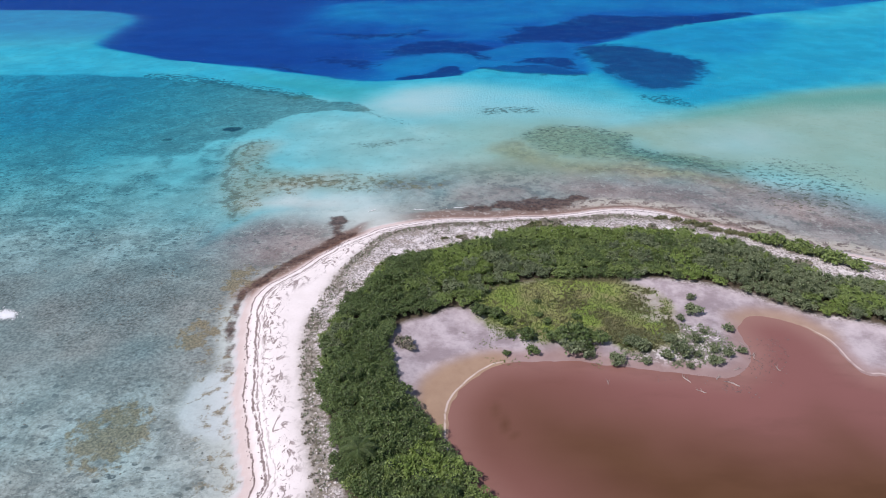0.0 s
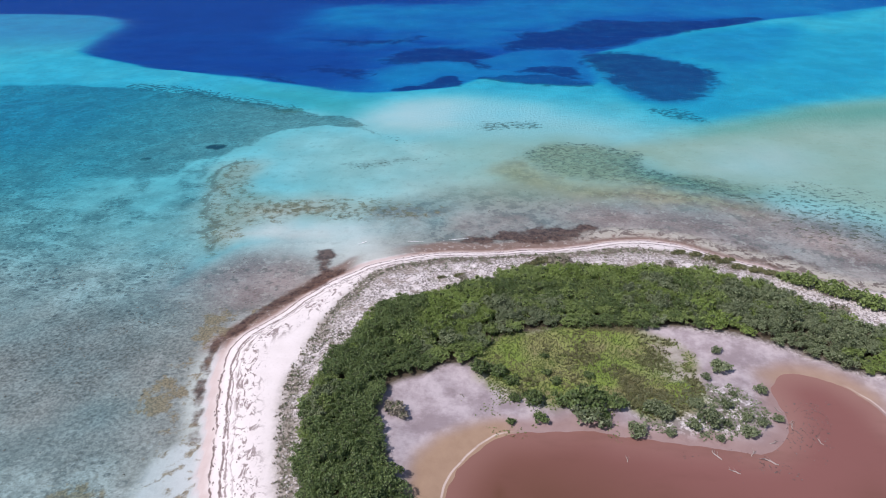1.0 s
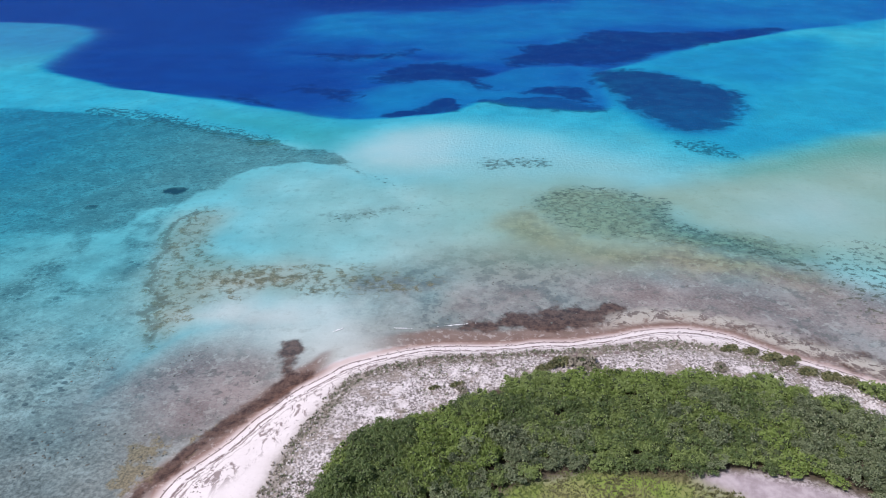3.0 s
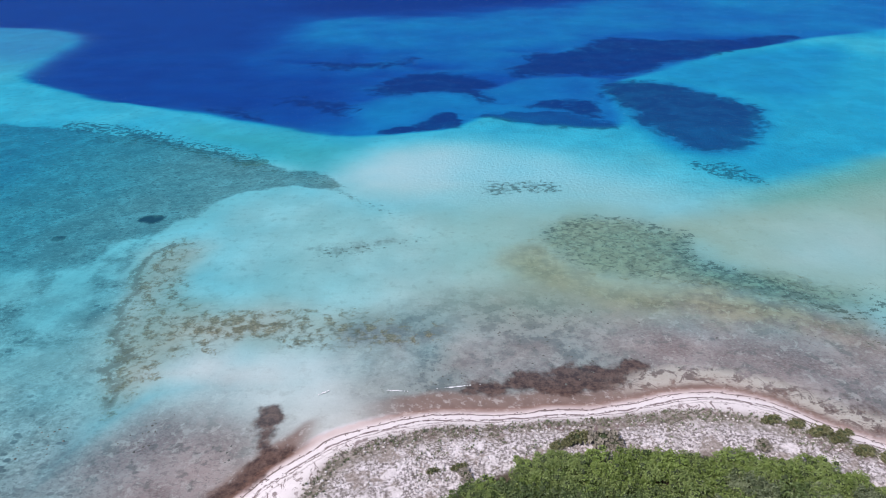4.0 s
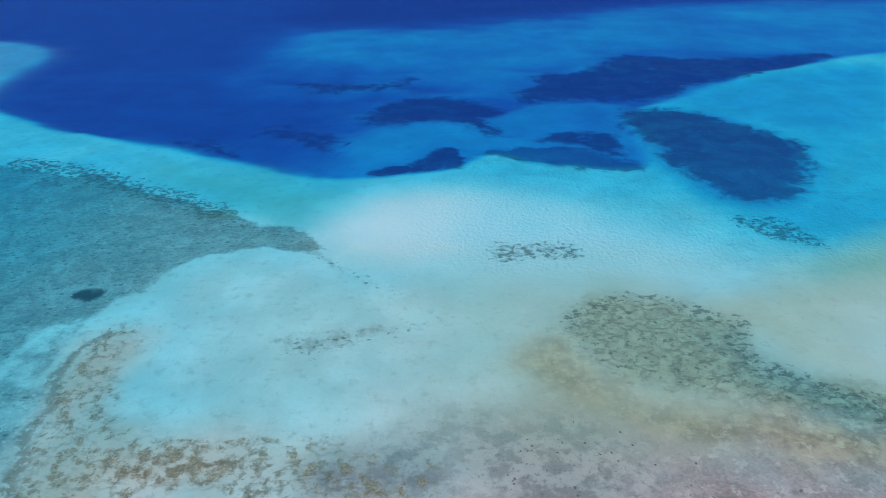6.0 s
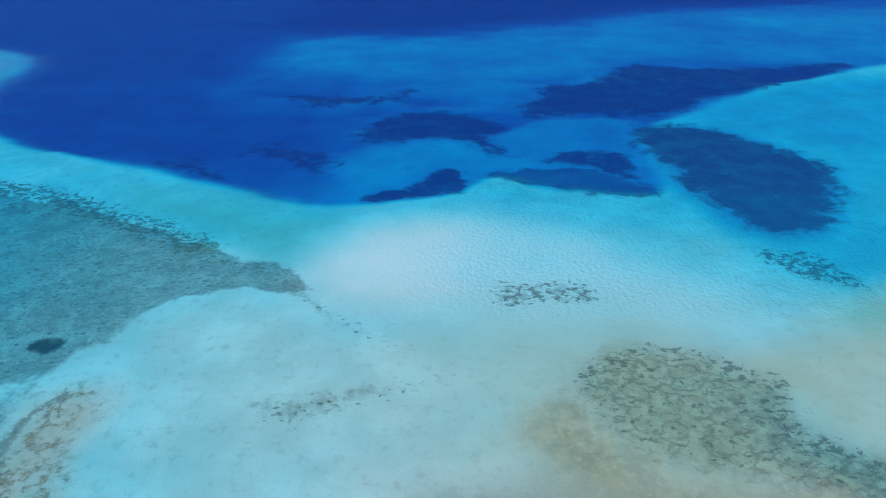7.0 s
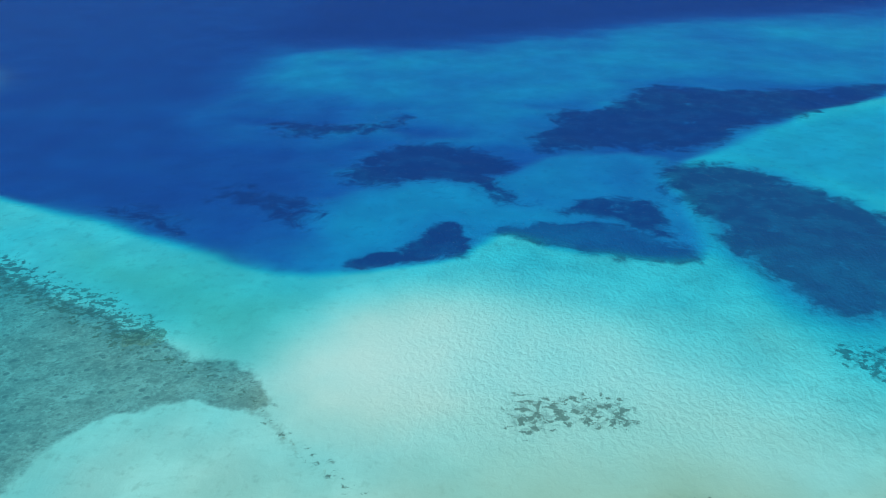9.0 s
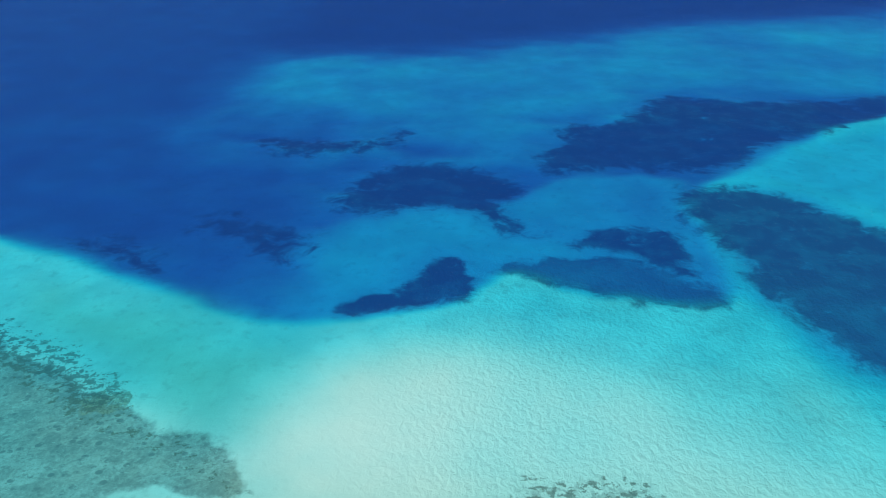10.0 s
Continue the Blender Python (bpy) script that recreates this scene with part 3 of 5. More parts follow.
    col = g.mix(g.attr("brown"), col, wetbrown)
    weed = g.mix(g.band(fine, 0.3, 0.7), (0.12, 0.085, 0.05), (0.36, 0.26, 0.15))
    patch = g.noise(0.5, 7, 0.72, distort=0.3)
    col = g.mix(mul(mul(g.band(g.math("ADD", patch, mul(g.attr("weed"), 0.20)), 0.60, 0.72), g.band(g.attr("weed"), 0.04, 0.22)), 0.85), col, weed)
    tuft = g.mix(fine, (0.045, 0.048, 0.026), (0.18, 0.14, 0.075))
    fleck = g.noise(0.85, 7, 0.70, g.stretched(0.8, 1.0, 1, -0.25), 0.2)
    veins = g.cells(0.42, g.warped(g.stretched(0.85, 1.15, 1, -0.3), 0.9, 1.4), "DISTANCE_TO_EDGE")
    veins = mul(g.band(veins, 0.13, 0.05), g.band(g.noise(0.5, 5, 0.65), 0.42, 0.52))
    density = g.attr("fleck")
    clump = mul(g.band(g.math("ADD", fleck, mul(density, 0.17)), 0.60, 0.67), g.band(density, 0.05, 0.28))
    net = mul(mul(veins, g.attr("net")), 0.9)
    col = g.mix(mul(g.math("MAXIMUM", clump, net), 0.8), col, tuft)
    rim = mul(g.attr("weedrim"), g.band(g.math("ADD", g.noise(0.75, 7, 0.72), mul(g.attr("weedrim"), 0.16)), 0.55, 0.62))
    col = g.mix(mul(rim, 0.7), col, g.mix(fine, (0.08, 0.06, 0.04), (0.26, 0.20, 0.13)))
    bed = g.mix(g.band(g.noise(0.16, 5, 0.66), 0.42, 0.68), (0.008, 0.016, 0.016), (0.11, 0.125, 0.10))
    edge = g.math("ADD", g.attr("bed"), g.math("MULTIPLY_ADD", g.noise(0.20, 7, 0.66, g.stretched(0.95, 1.05, 1, 0.2), 0.5), 2.4, -1.2))
    col = g.mix(mul(mul(g.band(edge, 0.2, 0.85), g.attr("bedded")), g.math("MULTIPLY_ADD", g.attr("thin"), -0.28, 0.94)), col, bed)
    sarg = g.mix(g.band(g.noise(0.9, 6, 0.7), 0.35, 0.65), (0.050, 0.028, 0.024), (0.16, 0.09, 0.068))
    sedge = g.math("ADD", g.attr("sarg"), g.math("MULTIPLY_ADD", g.noise(0.30, 6, 0.62), 2.2, -1.1))
    col = g.mix(mul(mul(g.band(sedge, 0.25, 0.85), g.band(g.attr("sarg"), 0.02, 0.3)), 0.92), col, sarg)
    blob = g.add("ShaderNodeTexVoronoi", Scale=0.33, Randomness=1.0)
    warped = g.math("ADD", blob.outputs["Distance"], g.math("MULTIPLY_ADD", g.noise(0.9, 5, 0.7), 0.6, -0.3))
    col = g.mix(mul(mul(g.band(warped, 0.33, 0.25), g.attr("blobs")), 0.8), col, (0.07, 0.085, 0.085))
    rock = g.mix(mid, (0.40, 0.31, 0.25), (0.60, 0.51, 0.44))
    rock = g.mix(g.band(g.noise(0.5, 7, 0.70, distort=0.8), 0.51, 0.555), rock, g.mix(fine, (0.10, 0.07, 0.06), (0.3, 0.22, 0.19)))
    col = g.mix(mul(g.attr("ledge"), g.band(g.noise(0.35, 6, 0.7), 0.38, 0.5)), col, rock)
    # what the water leaves of the bottom's colour, and what it adds of its own
    depth = g.math("MULTIPLY", g.attr("depth"), g.math("MULTIPLY_ADD", g.noise(0.05, 5, 0.6), 0.5, 0.75))
    parts = g.add("ShaderNodeSeparateColor", Color=col)
    own = (0.0, 0.028, 0.153)
    lime = (0.215, 0.315, 0.215)
    jade = (0.030, 0.270, 0.225)
    murk = mul(g.attr("murk"), g.math("MULTIPLY_ADD", g.math("MAXIMUM", g.math("MAXIMUM", clump, net), rim), -0.8, 1.0))
    back = g.math("SUBTRACT", 1.0, g.math("EXPONENT", mul(depth, -0.35)))
    joined = g.tree.nodes.new("ShaderNodeCombineColor")
    for i, k in enumerate((1.35, 0.195, 0.101)):
        keep = g.math("EXPONENT", mul(depth, -k))
        ch = g.math("ADD", mul(parts.outputs[i], keep), mul(back, own[i]))
        ch = g.math("ADD", mul(ch, g.math("SUBTRACT", 1.0, murk)), mul(murk, lime[i]))
        ch = g.math("ADD", mul(ch, g.math("SUBTRACT", 1.0, g.attr("jade"))), mul(g.attr("jade"), jade[i]))
        g.tree.links.new(ch, joined.inputs[i])
    wave = g.noise(1.15, 3, 0.55, g.stretched(1.0, 0.85, 1, 0.35), 0.4)
    height = g.math("ADD", g.math("ADD", mul(fine, 0.5), mid), mul(mul(wave, g.attr("ripples")), 11.0))
    return g.skin(joined.outputs[0], 0.9, g.bump(height, 0.35, 0.12), 0.1)


def sea_material():
    g = Nodes("sea_water")
    near = g.noise(0.9, 4, 0.6, g.stretched(1.0, 1.7, 1, 0.5))
    swell = g.noise(0.16, 3, 0.5, g.stretched(0.7, 1.6, 1, 0.35))
    calm = g.band(g.noise(0.02, 3, 0.5), 0.3, 0.7, 0.35, 1.0)
    n = g.bump(g.math("MULTIPLY", g.math("ADD", near, g.math("MULTIPLY", swell, 1.5)), calm), 0.6, 0.22)
    clear = g.add("ShaderNodeBsdfTransparent", Color=(0.95, 0.985, 1.0))
    gloss = g.add("ShaderNodeBsdfGlossy", Color=(1, 1, 1), Roughness=0.14, Normal=n)
    fresnel = g.add("ShaderNodeFresnel", IOR=1.33, Normal=n)
    m = g.add("ShaderNodeMixShader", Fac=g.math("MULTIPLY", fresnel.outputs[0], 0.014))
    g.tree.links.new(clear.outputs[0], m.inputs[1])
    g.tree.links.new(gloss.outputs[0], m.inputs[2])
    g.tree.links.new(m.outputs[0], g.out.inputs[0])
    return g.mat


def lagoon_material():
    g = Nodes("lagoon_water")
    wide = g.noise(0.035, 4, 0.5)
    streak = g.noise(0.12, 5, 0.6, g.stretched(0.5, 1.3, 1, 0.4))
    c = g.mix(g.band(wide, 0.35, 0.65), (0.145, 0.068, 0.046), (0.175, 0.082, 0.058))
    c = g.mix(g.attr("pink"), c, (0.245, 0.108, 0.098))
    c = g.mix(g.attr("shallow"), c, (0.30, 0.165, 0.14))
    c = g.mix(g.math("MULTIPLY", g.band(streak, 0.5, 0.7), 0.25), c, (0.11, 0.055, 0.04))
    c = g.mix(g.attr("deep"), c, g.mix(g.band(streak, 0.35, 0.65), (0.090, 0.043, 0.019), (0.112, 0.055, 0.027)))
    return g.skin(c, 0.25, g.bump(g.noise(1.5, 3), 0.15, 0.04), 0.12)


def leaf_material(name, a, b, c, dry=None):
    g = Nodes(name)
    info = g.tree.nodes.new("ShaderNodeObjectInfo")
    isl = g.tree.nodes.new("ShaderNodeNewGeometry").outputs["Random Per Island"]
    col = g.mix(info.outputs["Random"], tuple(0.68 * v for v in a), tuple(1.18 * v for v in b))
    col = g.mix(g.band(isl, 0.35, 1.0), col, c)
    col = g.mix(g.math("MULTIPLY", g.noise(0.25, 3), 0.5), col, g.mix(0.5, a, (0.06, 0.09, 0.03)))
    if dry:
        col = g.mix(g.math("MULTIPLY", g.band(g.noise(0.13, 5, 0.62), 0.46, 0.58), 0.75), col, dry)
    s = g.skin(col, 0.45, None, 0.4)
    p = [n for n in g.tree.nodes if n.type == "BSDF_PRINCIPLED"][0]
    tr = g.add("ShaderNodeBsdfTranslucent", Color=col)
    m = g.add("ShaderNodeMixShader", Fac=0.25)
    g.tree.links.new(p.outputs[0], m.inputs[1])
    g.tree.links.new(tr.outputs[0], m.inputs[2])
    g.tree.links.new(m.outputs[0], g.out.inputs[0])
    return s


def rough_material(name, a, b, scale=2.0, rough=0.85):
    g = Nodes(name)
    isl = g.tree.nodes.new("ShaderNodeNewGeometry").outputs["Random Per Island"]
    n = g.noise(scale, 6, 0.65)
    col = g.mix(g.math("MULTIPLY_ADD", isl, 0.6, g.math("MULTIPLY", n, 0.4)), a, b)
    return g.skin(col, rough, g.bump(n, 0.5, 0.05), 0.2)


M_GROUND = ground_material()
M_SEA = sea_material()
M_LAGOON = lagoon_material()
M_LEAF_DARK = leaf_material("dark_leaf", (0.104, 0.166, 0.058), (0.129, 0.19, 0.065), (0.224, 0.29, 0.107))
M_LEAF_FRESH = leaf_material("fresh_leaf", (0.187, 0.269, 0.076), (0.214, 0.292, 0.088), (0.341, 0.423, 0.154))
M_LEAF_LIME = leaf_material("lime_leaf", (0.185, 0.275, 0.060), (0.205, 0.295, 0.070), (0.330, 0.420, 0.130))
M_LEAF_GREY = leaf_material("grey_leaf", (0.164, 0.214, 0.116), (0.204, 0.247, 0.132), (0.329, 0.373, 0.22))
M_LEAF_OLIVE = leaf_material("olive_leaf", (0.163, 0.169, 0.075), (0.206, 0.2, 0.094), (0.312, 0.312, 0.163))
M_PALM = leaf_material("palm_leaf", (0.070, 0.110, 0.034), (0.085, 0.125, 0.038), (0.150, 0.190, 0.070))
M_BARK = rough_material("bark", (0.10, 0.075, 0.055), (0.22, 0.18, 0.14), 6)
# dark green for the lumps inside crowns: shade between leaves put into colour
M_CROWN_SHADE = rough_material("crown_shade", (0.035, 0.050, 0.022), (0.065, 0.085, 0.038), 5)
M_DRIFT = rough_material("driftwood", (0.25, 0.20, 0.18), (0.50, 0.44, 0.41), 5)
M_WRACK = rough_material("dry_wrack", (0.07, 0.045, 0.04), (0.24, 0.18, 0.17), 3)
M_STONE = rough_material("coral_stone", (0.36, 0.32, 0.31), (0.80, 0.76, 0.75), 3)
M_REEFROCK = rough_material("reef_rock", (0.06, 0.065, 0.058), (0.20, 0.20, 0.175), 3)
M_GRASS = leaf_material("grass", (0.20, 0.275, 0.07), (0.21, 0.285, 0.075), (0.32, 0.38, 0.15), (0.24, 0.215, 0.12))
M_SCRUB = rough_material("dry_scrub", (0.16, 0.145, 0.11), (0.36, 0.33, 0.27), 4)
M_FOAM = rough_material("foam", (0.72, 0.74, 0.76), (0.88, 0.89, 0.90), 3, 0.6)

# ------------------------------------------------------------------ ground sheet
XS = steps(-80, 86, 0.7, 1.035, -2600, 2600)
YS = np.concatenate([steps(40, 150, 0.6, 1.05, -1200, 41)[:-1], np.arange(150, 262, 0.9)])
far_rows, s_row = [YS[-1]], 0.9
while far_rows[-1] < 4200:
    s_row *= 1.022
    far_rows.append(far_rows[-1] + s_row)
YS = np.unique(np.concatenate([YS, far_rows]))


def ground_fields(x, y):
    """Height, depth of water and the share of each cover at places of the plan."""
    f = {}
    wob = 1.0 * (fractal(x, y, 5, 11) - 0.5) + 2.0 * (fractal(x, y, 22, 12) - 0.5)
    land = inside_distance(SHORE, x, y, 60) + wob * 0.6
    inner = inside_distance(SAND_IN, x, y, 30) + wob
    thick = inside_distance(THICKET, x, y, 12) + wob
    lag = inside_distance(LAGOON, x, y, 25) + 0.6 * wob
    behind = smooth(-1.0, 2.5, inner)
    f["shore"] = np.clip(land, -5, 12)
    f["lag"] = np.clip(lag, -5, 5)
    f["rim"] = 0.6 * np.maximum(smooth(9, 6, x), 0.8 * smooth(53, 56, x))
    # height of the dry ground
    z = 0.9 * smooth(0, 6.5, land) + 0.35 * smooth(0, 5, inner) - 0.85 * smooth(4, 12, inner) * smooth(-9, -2, lag)
    z = z - 0.75 * smooth(-1.5, 5, lag) + 0.12 * (fractal(x, y, 3.0, 31) - 0.5) * smooth(0.5, 4, land)
    basin = smooth(0.0, 5.0, inside_distance(BASIN, x, y, 6))
    z = blend(z, np.clip(0.17 - 0.09 * lag, -0.4, 0.5) + 0.10 * (fractal(x, y, 3.0, 31) - 0.5), np.maximum(basin, smooth(-1.5, 0.5, lag)))
    # water depth
    d = 1.0 + 0.7 * (fractal(x, y, 30, 21) - 0.5) + 1.35 * smooth(165, 240, y)
    middle = smooth(-45, -22, x) * smooth(138, 154, y) * smooth(205, 180, y) * smooth(60, 30, x)
    d = d * (1 - 0.30 * middle)
    d = blend(d, 3.4, soft(RIGHTCYAN, x, y, 10, 3, 25, 2))
    d = blend(d, 12.0 + 9 * (fractal(x, y * 1.6, 45, 22) - 0.5) + 9 * (fractal(x * 0.7, y * 1.5, 13, 115) - 0.5), soft(DEEP, x, y, 3.5, 2.0, 14, 3))
    d = blend(d, 8.6 + 3 * (fractal(x, y, 25, 19) - 0.5), soft(MIDBLUE, x, y, 3.0, 2.5, 12, 18))
    d = blend(d, 24, soft(FAR, x, y, 30, 6, 40, 4))
    d = blend(d, 8.0 + 5 * (fractal(x, y, 40, 26) - 0.5), soft(BLUE, x, y, 18, 8, 30, 5))
    d = blend(d, 6.8, 0.75 * soft(LIGHT_A, x, y, 18, 10, 30, 6))
    d = blend(d, 4.9, soft(LIGHT_B, x, y, 9, 3, 18, 7))
    d = blend(d, 7.5, 0.9 * soft(BED_D, x, y, 7, 3, 12, 43))
    d = blend(d, 6.8, 0.9 * soft(LIGHT_C, x, y, 6, 4, 12, 8))
    d = blend(d, 20, 0.6 * soft(DARKTOP, x, y, 14, 6, 25, 87) * soft(DEEP, x, y, 5, 2.0, 14, 3))
    d = blend(d, 18, smooth(-50, -95, x) * smooth(320, 375, y) * soft(DEEP, x, y, 5, 2.0, 14, 3))
    d = blend(d, 2.8 + 2.8 * smooth(295, 350, y), soft(SPIT, x, y, 9, 3, 30, 9))
    d = blend(d, 0.25 + 0.85 * smooth(92, 160, y) + 2.2 * smooth(120, 215, y) * smooth(-45, -130, x), soft(REEF, x, y, 5, 3, 14, 10))
    d = blend(d, 0.85, 0.9 * soft(PALE, x, y, 11, 4, 20, 13))
    d = blend(d, 0.50, soft(OLIVE, x, y, 9, 4, 20, 14))
    flank = smooth(8, 44, 0.55 * (x - 5) + 0.9 * (y - 205))
    d = blend(d, 0.85 + 1.2 * flank, soft(BAR, x, y, 17, 3, 20, 15))
    d = blend(d, 0.95 + 1.0 * flank, soft(BAR_B, x, y, 14, 4, 20, 92))
    d = blend(d, 0.52 + 0.6 * flank + 0.35 * smooth(-8, 22, x), soft(BAR_CORE, x, y, 9, 3, 16, 93))
    d = blend(d, 0.45, soft(BRIGHT, x, y, 10, 4, 20, 16))
    d = blend(d, 0.10, soft(GREYZONE, x, y, 14, 3, 16, 17))
    d = blend(d, 0.46, 0.8 * soft(TANZONE, x, y, 5, 4, 9, 131))
    d = blend(d, 0.14, 0.9 * soft(UMBER, x, y, 7, 4, 9, 122))
    d = blend(d, 0.16, soft(PALE_B, x, y, 7, 4, 14, 78))
    d = blend(d, 0.25, soft(ORANGE, x, y, 12, 3, 16, 17))
    off = np.maximum(-land, 0)
    d = np.minimum(d, 0.02 + 0.018 * off + 40 * smooth(14, 58, off) ** 2)
    d = np.maximum(d + 0.25 * (fractal(x, y, 9, 23) - 0.5) * smooth(2, 12, off), 0.03)
    sea = smooth(0.15, -0.5, land)
    d = d * sea
    f["depth"] = d
    f["z"] = np.where(land > 0, z, -0.1 * d * smooth(0.0, 0.5, off) - 0.04 * (land < 0))
    f["sea"] = sea
    f["wet"] = smooth(-0.3, 0.2, land) * smooth(2.0, 0.9, land + 0.5 * wob)
    f["scrub"] = behind
    f["salt"] = smooth(8.0, 4.5, np.hypot((x - 32.5) / 1.35, (y - 80) / 0.85) + 1.5 * wob) * behind
    f["mud"] = soft(BASIN, x, y, 1.0, 0.8, 4, 86)
    f["ochre"] = np.maximum(soft(OCHRE, x, y, 1.6, 0.8, 5, 18), 0.7 * soft(OCHRE2, x, y, 2.0, 1, 5, 19)) * behind
    f["turf"] = soft(MEADOW, x, y, 1.6, 3.5, 7, 20) * (1 - 0.7 * smooth(26, 34, x) * smooth(0.50, 0.62, fractal(x, y, 4, 58)))
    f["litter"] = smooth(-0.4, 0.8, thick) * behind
    f["reef"] = sea * np.maximum.reduce([soft(REEF, x, y, 3.0, 3.5, 9, 24), (0.45 - 0.2 * smooth(0, 20, x)) * soft(GREYZONE, x, y, 6, 3, 9, 24), 0.5 * soft(STREAK, x, y, 4, 3, 8, 88), smooth(-1.0, -4.0, land) * smooth(-16, -22, x) * smooth(130, 110, y)]) * np.clip(0.95 + 0.9 * (fractal(x, y, 26, 25) - 0.5), 0.4, 1)
    f["tip"] = sea * smooth(150, 168, y) * smooth(-150, -110, x)
    patch = soft(CLEAR_SAND, x, y, 0.9, 1.6, 4, 101)
    f["reef"] = f["reef"] * (1 - 0.55 * soft(SANDY, x, y, 6, 5, 12, 126) * smooth(0.3, 0.6, fractal(x, y, 7, 127)))
    f["reef"] = f["reef"] * (1 - 0.6 * soft(THINREEF, x, y, 8, 6, 12, 130) * smooth(0.32, 0.6, fractal(x, y, 8, 132)))
    f["reef"] = np.maximum(f["reef"] * (1 - 0.75 * patch), sea * 0.62 * soft(TIPLINE, x, y, 3.5, 2.5, 6, 103) * smooth(0.3, 0.6, fractal(x, y, 5, 104)))
    f["silt"] = sea * np.maximum.reduce([0.88 * soft(GREYZONE, x, y, 8, 5, 14, 26) * smooth(0.22, 0.55, fractal(x, y, 14, 27) + 0.016 * (x + 1)), 0.95 * soft(SILT, x, y, 7, 4, 10, 27), 0.85 * smooth(-14, -2, land) * smooth(-16, 4, x)])
    f["weed"] = sea * np.maximum.reduce([0.2 * soft(TIPLINE, x, y, 2.2, 2, 5, 89), 0.6 * soft(WEEDLINE, x, y, 1.6, 2.0, 6, 28), 0.6 * soft(ORANGE, x, y, 3, 3.5, 7, 29), 0.6 * soft(TANZONE, x, y, 4, 4, 7, 29), 0.55 * soft(FLECK_B, x, y, 7, 4, 9, 30),
                                         1.25 * smooth(7.5, 2, np.hypot(x + 42, (y - 63) / 1.2)), 1.25 * smooth(4.4, 1, np.hypot(x + 38, (y - 84) / 1.5)), 1.25 * smooth(4.4, 0.8, np.hypot(x + 36, (y - 100) / 1.7)), 0.5 * smooth(-9, -2, land) * smooth(-18, -24, x) * smooth(112, 104, y),
                                         1.2 * smooth(3.4, 1.2, np.hypot((x + 45.9) / 1.7, y - 213)), 0.9 * soft(TAN_A, x, y, 2.5, 2, 6, 125)])
    rim = along(FLECK_RIM, x, y, 3.0, 120)
    inb = soft(FLECK_B, x, y, 3.5, 3, 9, 34)
    f["fleck"] = sea * np.maximum.reduce([0.75 * soft(FLECK_A, x, y, 1.6, 1.5, 5, 33), 0.30 * soft(STREAK, x, y, 4, 3, 7, 90), 0.30 * along(TIP_TAIL, x, y, 2.0, 91), 0.25 * soft(ORANGE, x, y, 7, 4, 8, 92),
                                          0.30 * inb, 0.66 * rim, 0.13 * soft(GREYZONE, x, y, 6, 3, 9, 24), 0.8 * soft(FLECK_C, x, y, 1.8, 2, 6, 35), 0.55 * soft(FLECK_E, x, y, 6, 4, 9, 65),
                                          0.45 * soft(FLECK_D, x, y, 3.0, 2, 6, 36), 0.85 * along(TIP_RIM, x, y, 6.5, 36), 1.6 * soft(SPOT_A, x, y, 0.8, 0.5, 3, 37), 1.6 * soft(SPOT_B, x, y, 0.8, 0.5, 3, 38)])
    f["net"] = sea * np.maximum.reduce([0.55 * soft(FLECK_A, x, y, 1.2, 1.5, 5, 33), 0.7 * inb, 0.7 * soft(ORANGE, x, y, 3, 3, 7, 29), 0.35 * soft(TANZONE, x, y, 3, 4, 7, 29), 0.6 * soft(FLECK_C, x, y, 1.5, 2, 6, 35)])
    f["weedrim"] = sea * along(WEED_RIM, x, y, 1.5, 121)
    f["umber"] = sea * np.maximum(0.95 * soft(UMBER, x, y, 5, 4, 9, 122), 0.75 * inb) * np.clip(0.45 + 1.1 * fractal(x, y, 11, 123), 0, 1)
    f["jade"] = sea * np.maximum.reduce([0.62 * soft(GREEN, x, y, 10, 4, 20, 124), 0.45 * soft(TEAL, x, y, 9, 4, 20, 128), 0.05 * soft(RIGHTCYAN, x, y, 10, 4, 20, 129), 0.12 * soft(REEF, x, y, 5, 3, 14, 10) * smooth(110, 140, y)])
    beds = [soft(q, x, y, w, 2.0, 9, 40 + k) for k, (q, w) in enumerate(((BED_A, 2.5), (BED_B, 3), (BED_C, 3.5), (BED_D, 6), (BED_E, 6), (BED_F, 6)))]
    beds += [1.5 * soft(SPOT_A, x, y, 2.0, 0.5, 3, 37), 1.3 * soft(SPOT_B, x, y, 1.4, 0.5, 3, 38)]
    beds += [0.75 * soft(q, x, y, 6, 3, 10, 60 + k) for k, q in enumerate((BED_G, BED_H, BED_I))]
    f["bed"] = sea * np.maximum.reduce(beds)
    f["thin"] = np.maximum(soft(BED_B, x, y, 3, 2, 9, 41), 0.35 * smooth(255, 232, y) * (x > 54))
    f["bedded"] = smooth(0.02, 0.25, f["bed"])
    f["bright"] = sea * np.maximum.reduce([soft(BAR, x, y, 15, 3, 20, 15), 0.8 * soft(BAR_B, x, y, 13, 4, 20, 92), 0.6 * soft(BRIGHT, x, y, 9, 4, 20, 16), 0.32 * soft(PALE_B, x, y, 5, 5, 10, 78), 0.75 * patch])
    f["tan"] = sea * np.clip(np.maximum.reduce([0.6 * soft(WEEDLINE, x, y, 5, 2, 8, 79), 0.55 * soft(TANZONE, x, y, 4, 4, 9, 82), 0.85 * soft(FLECK_B, x, y, 9, 5, 12, 83)]) * (0.4 + 1.2 * fractal(x, y, 10, 84)), 0, 1)
    f["algae"] = sea * smooth(118, 92, y + 8 * (fractal(x, y, 14, 66) - 0.5)) * smooth(62, 82, y) * np.clip(0.35 + 1.3 * fractal(x, y, 12, 67), 0, 1)
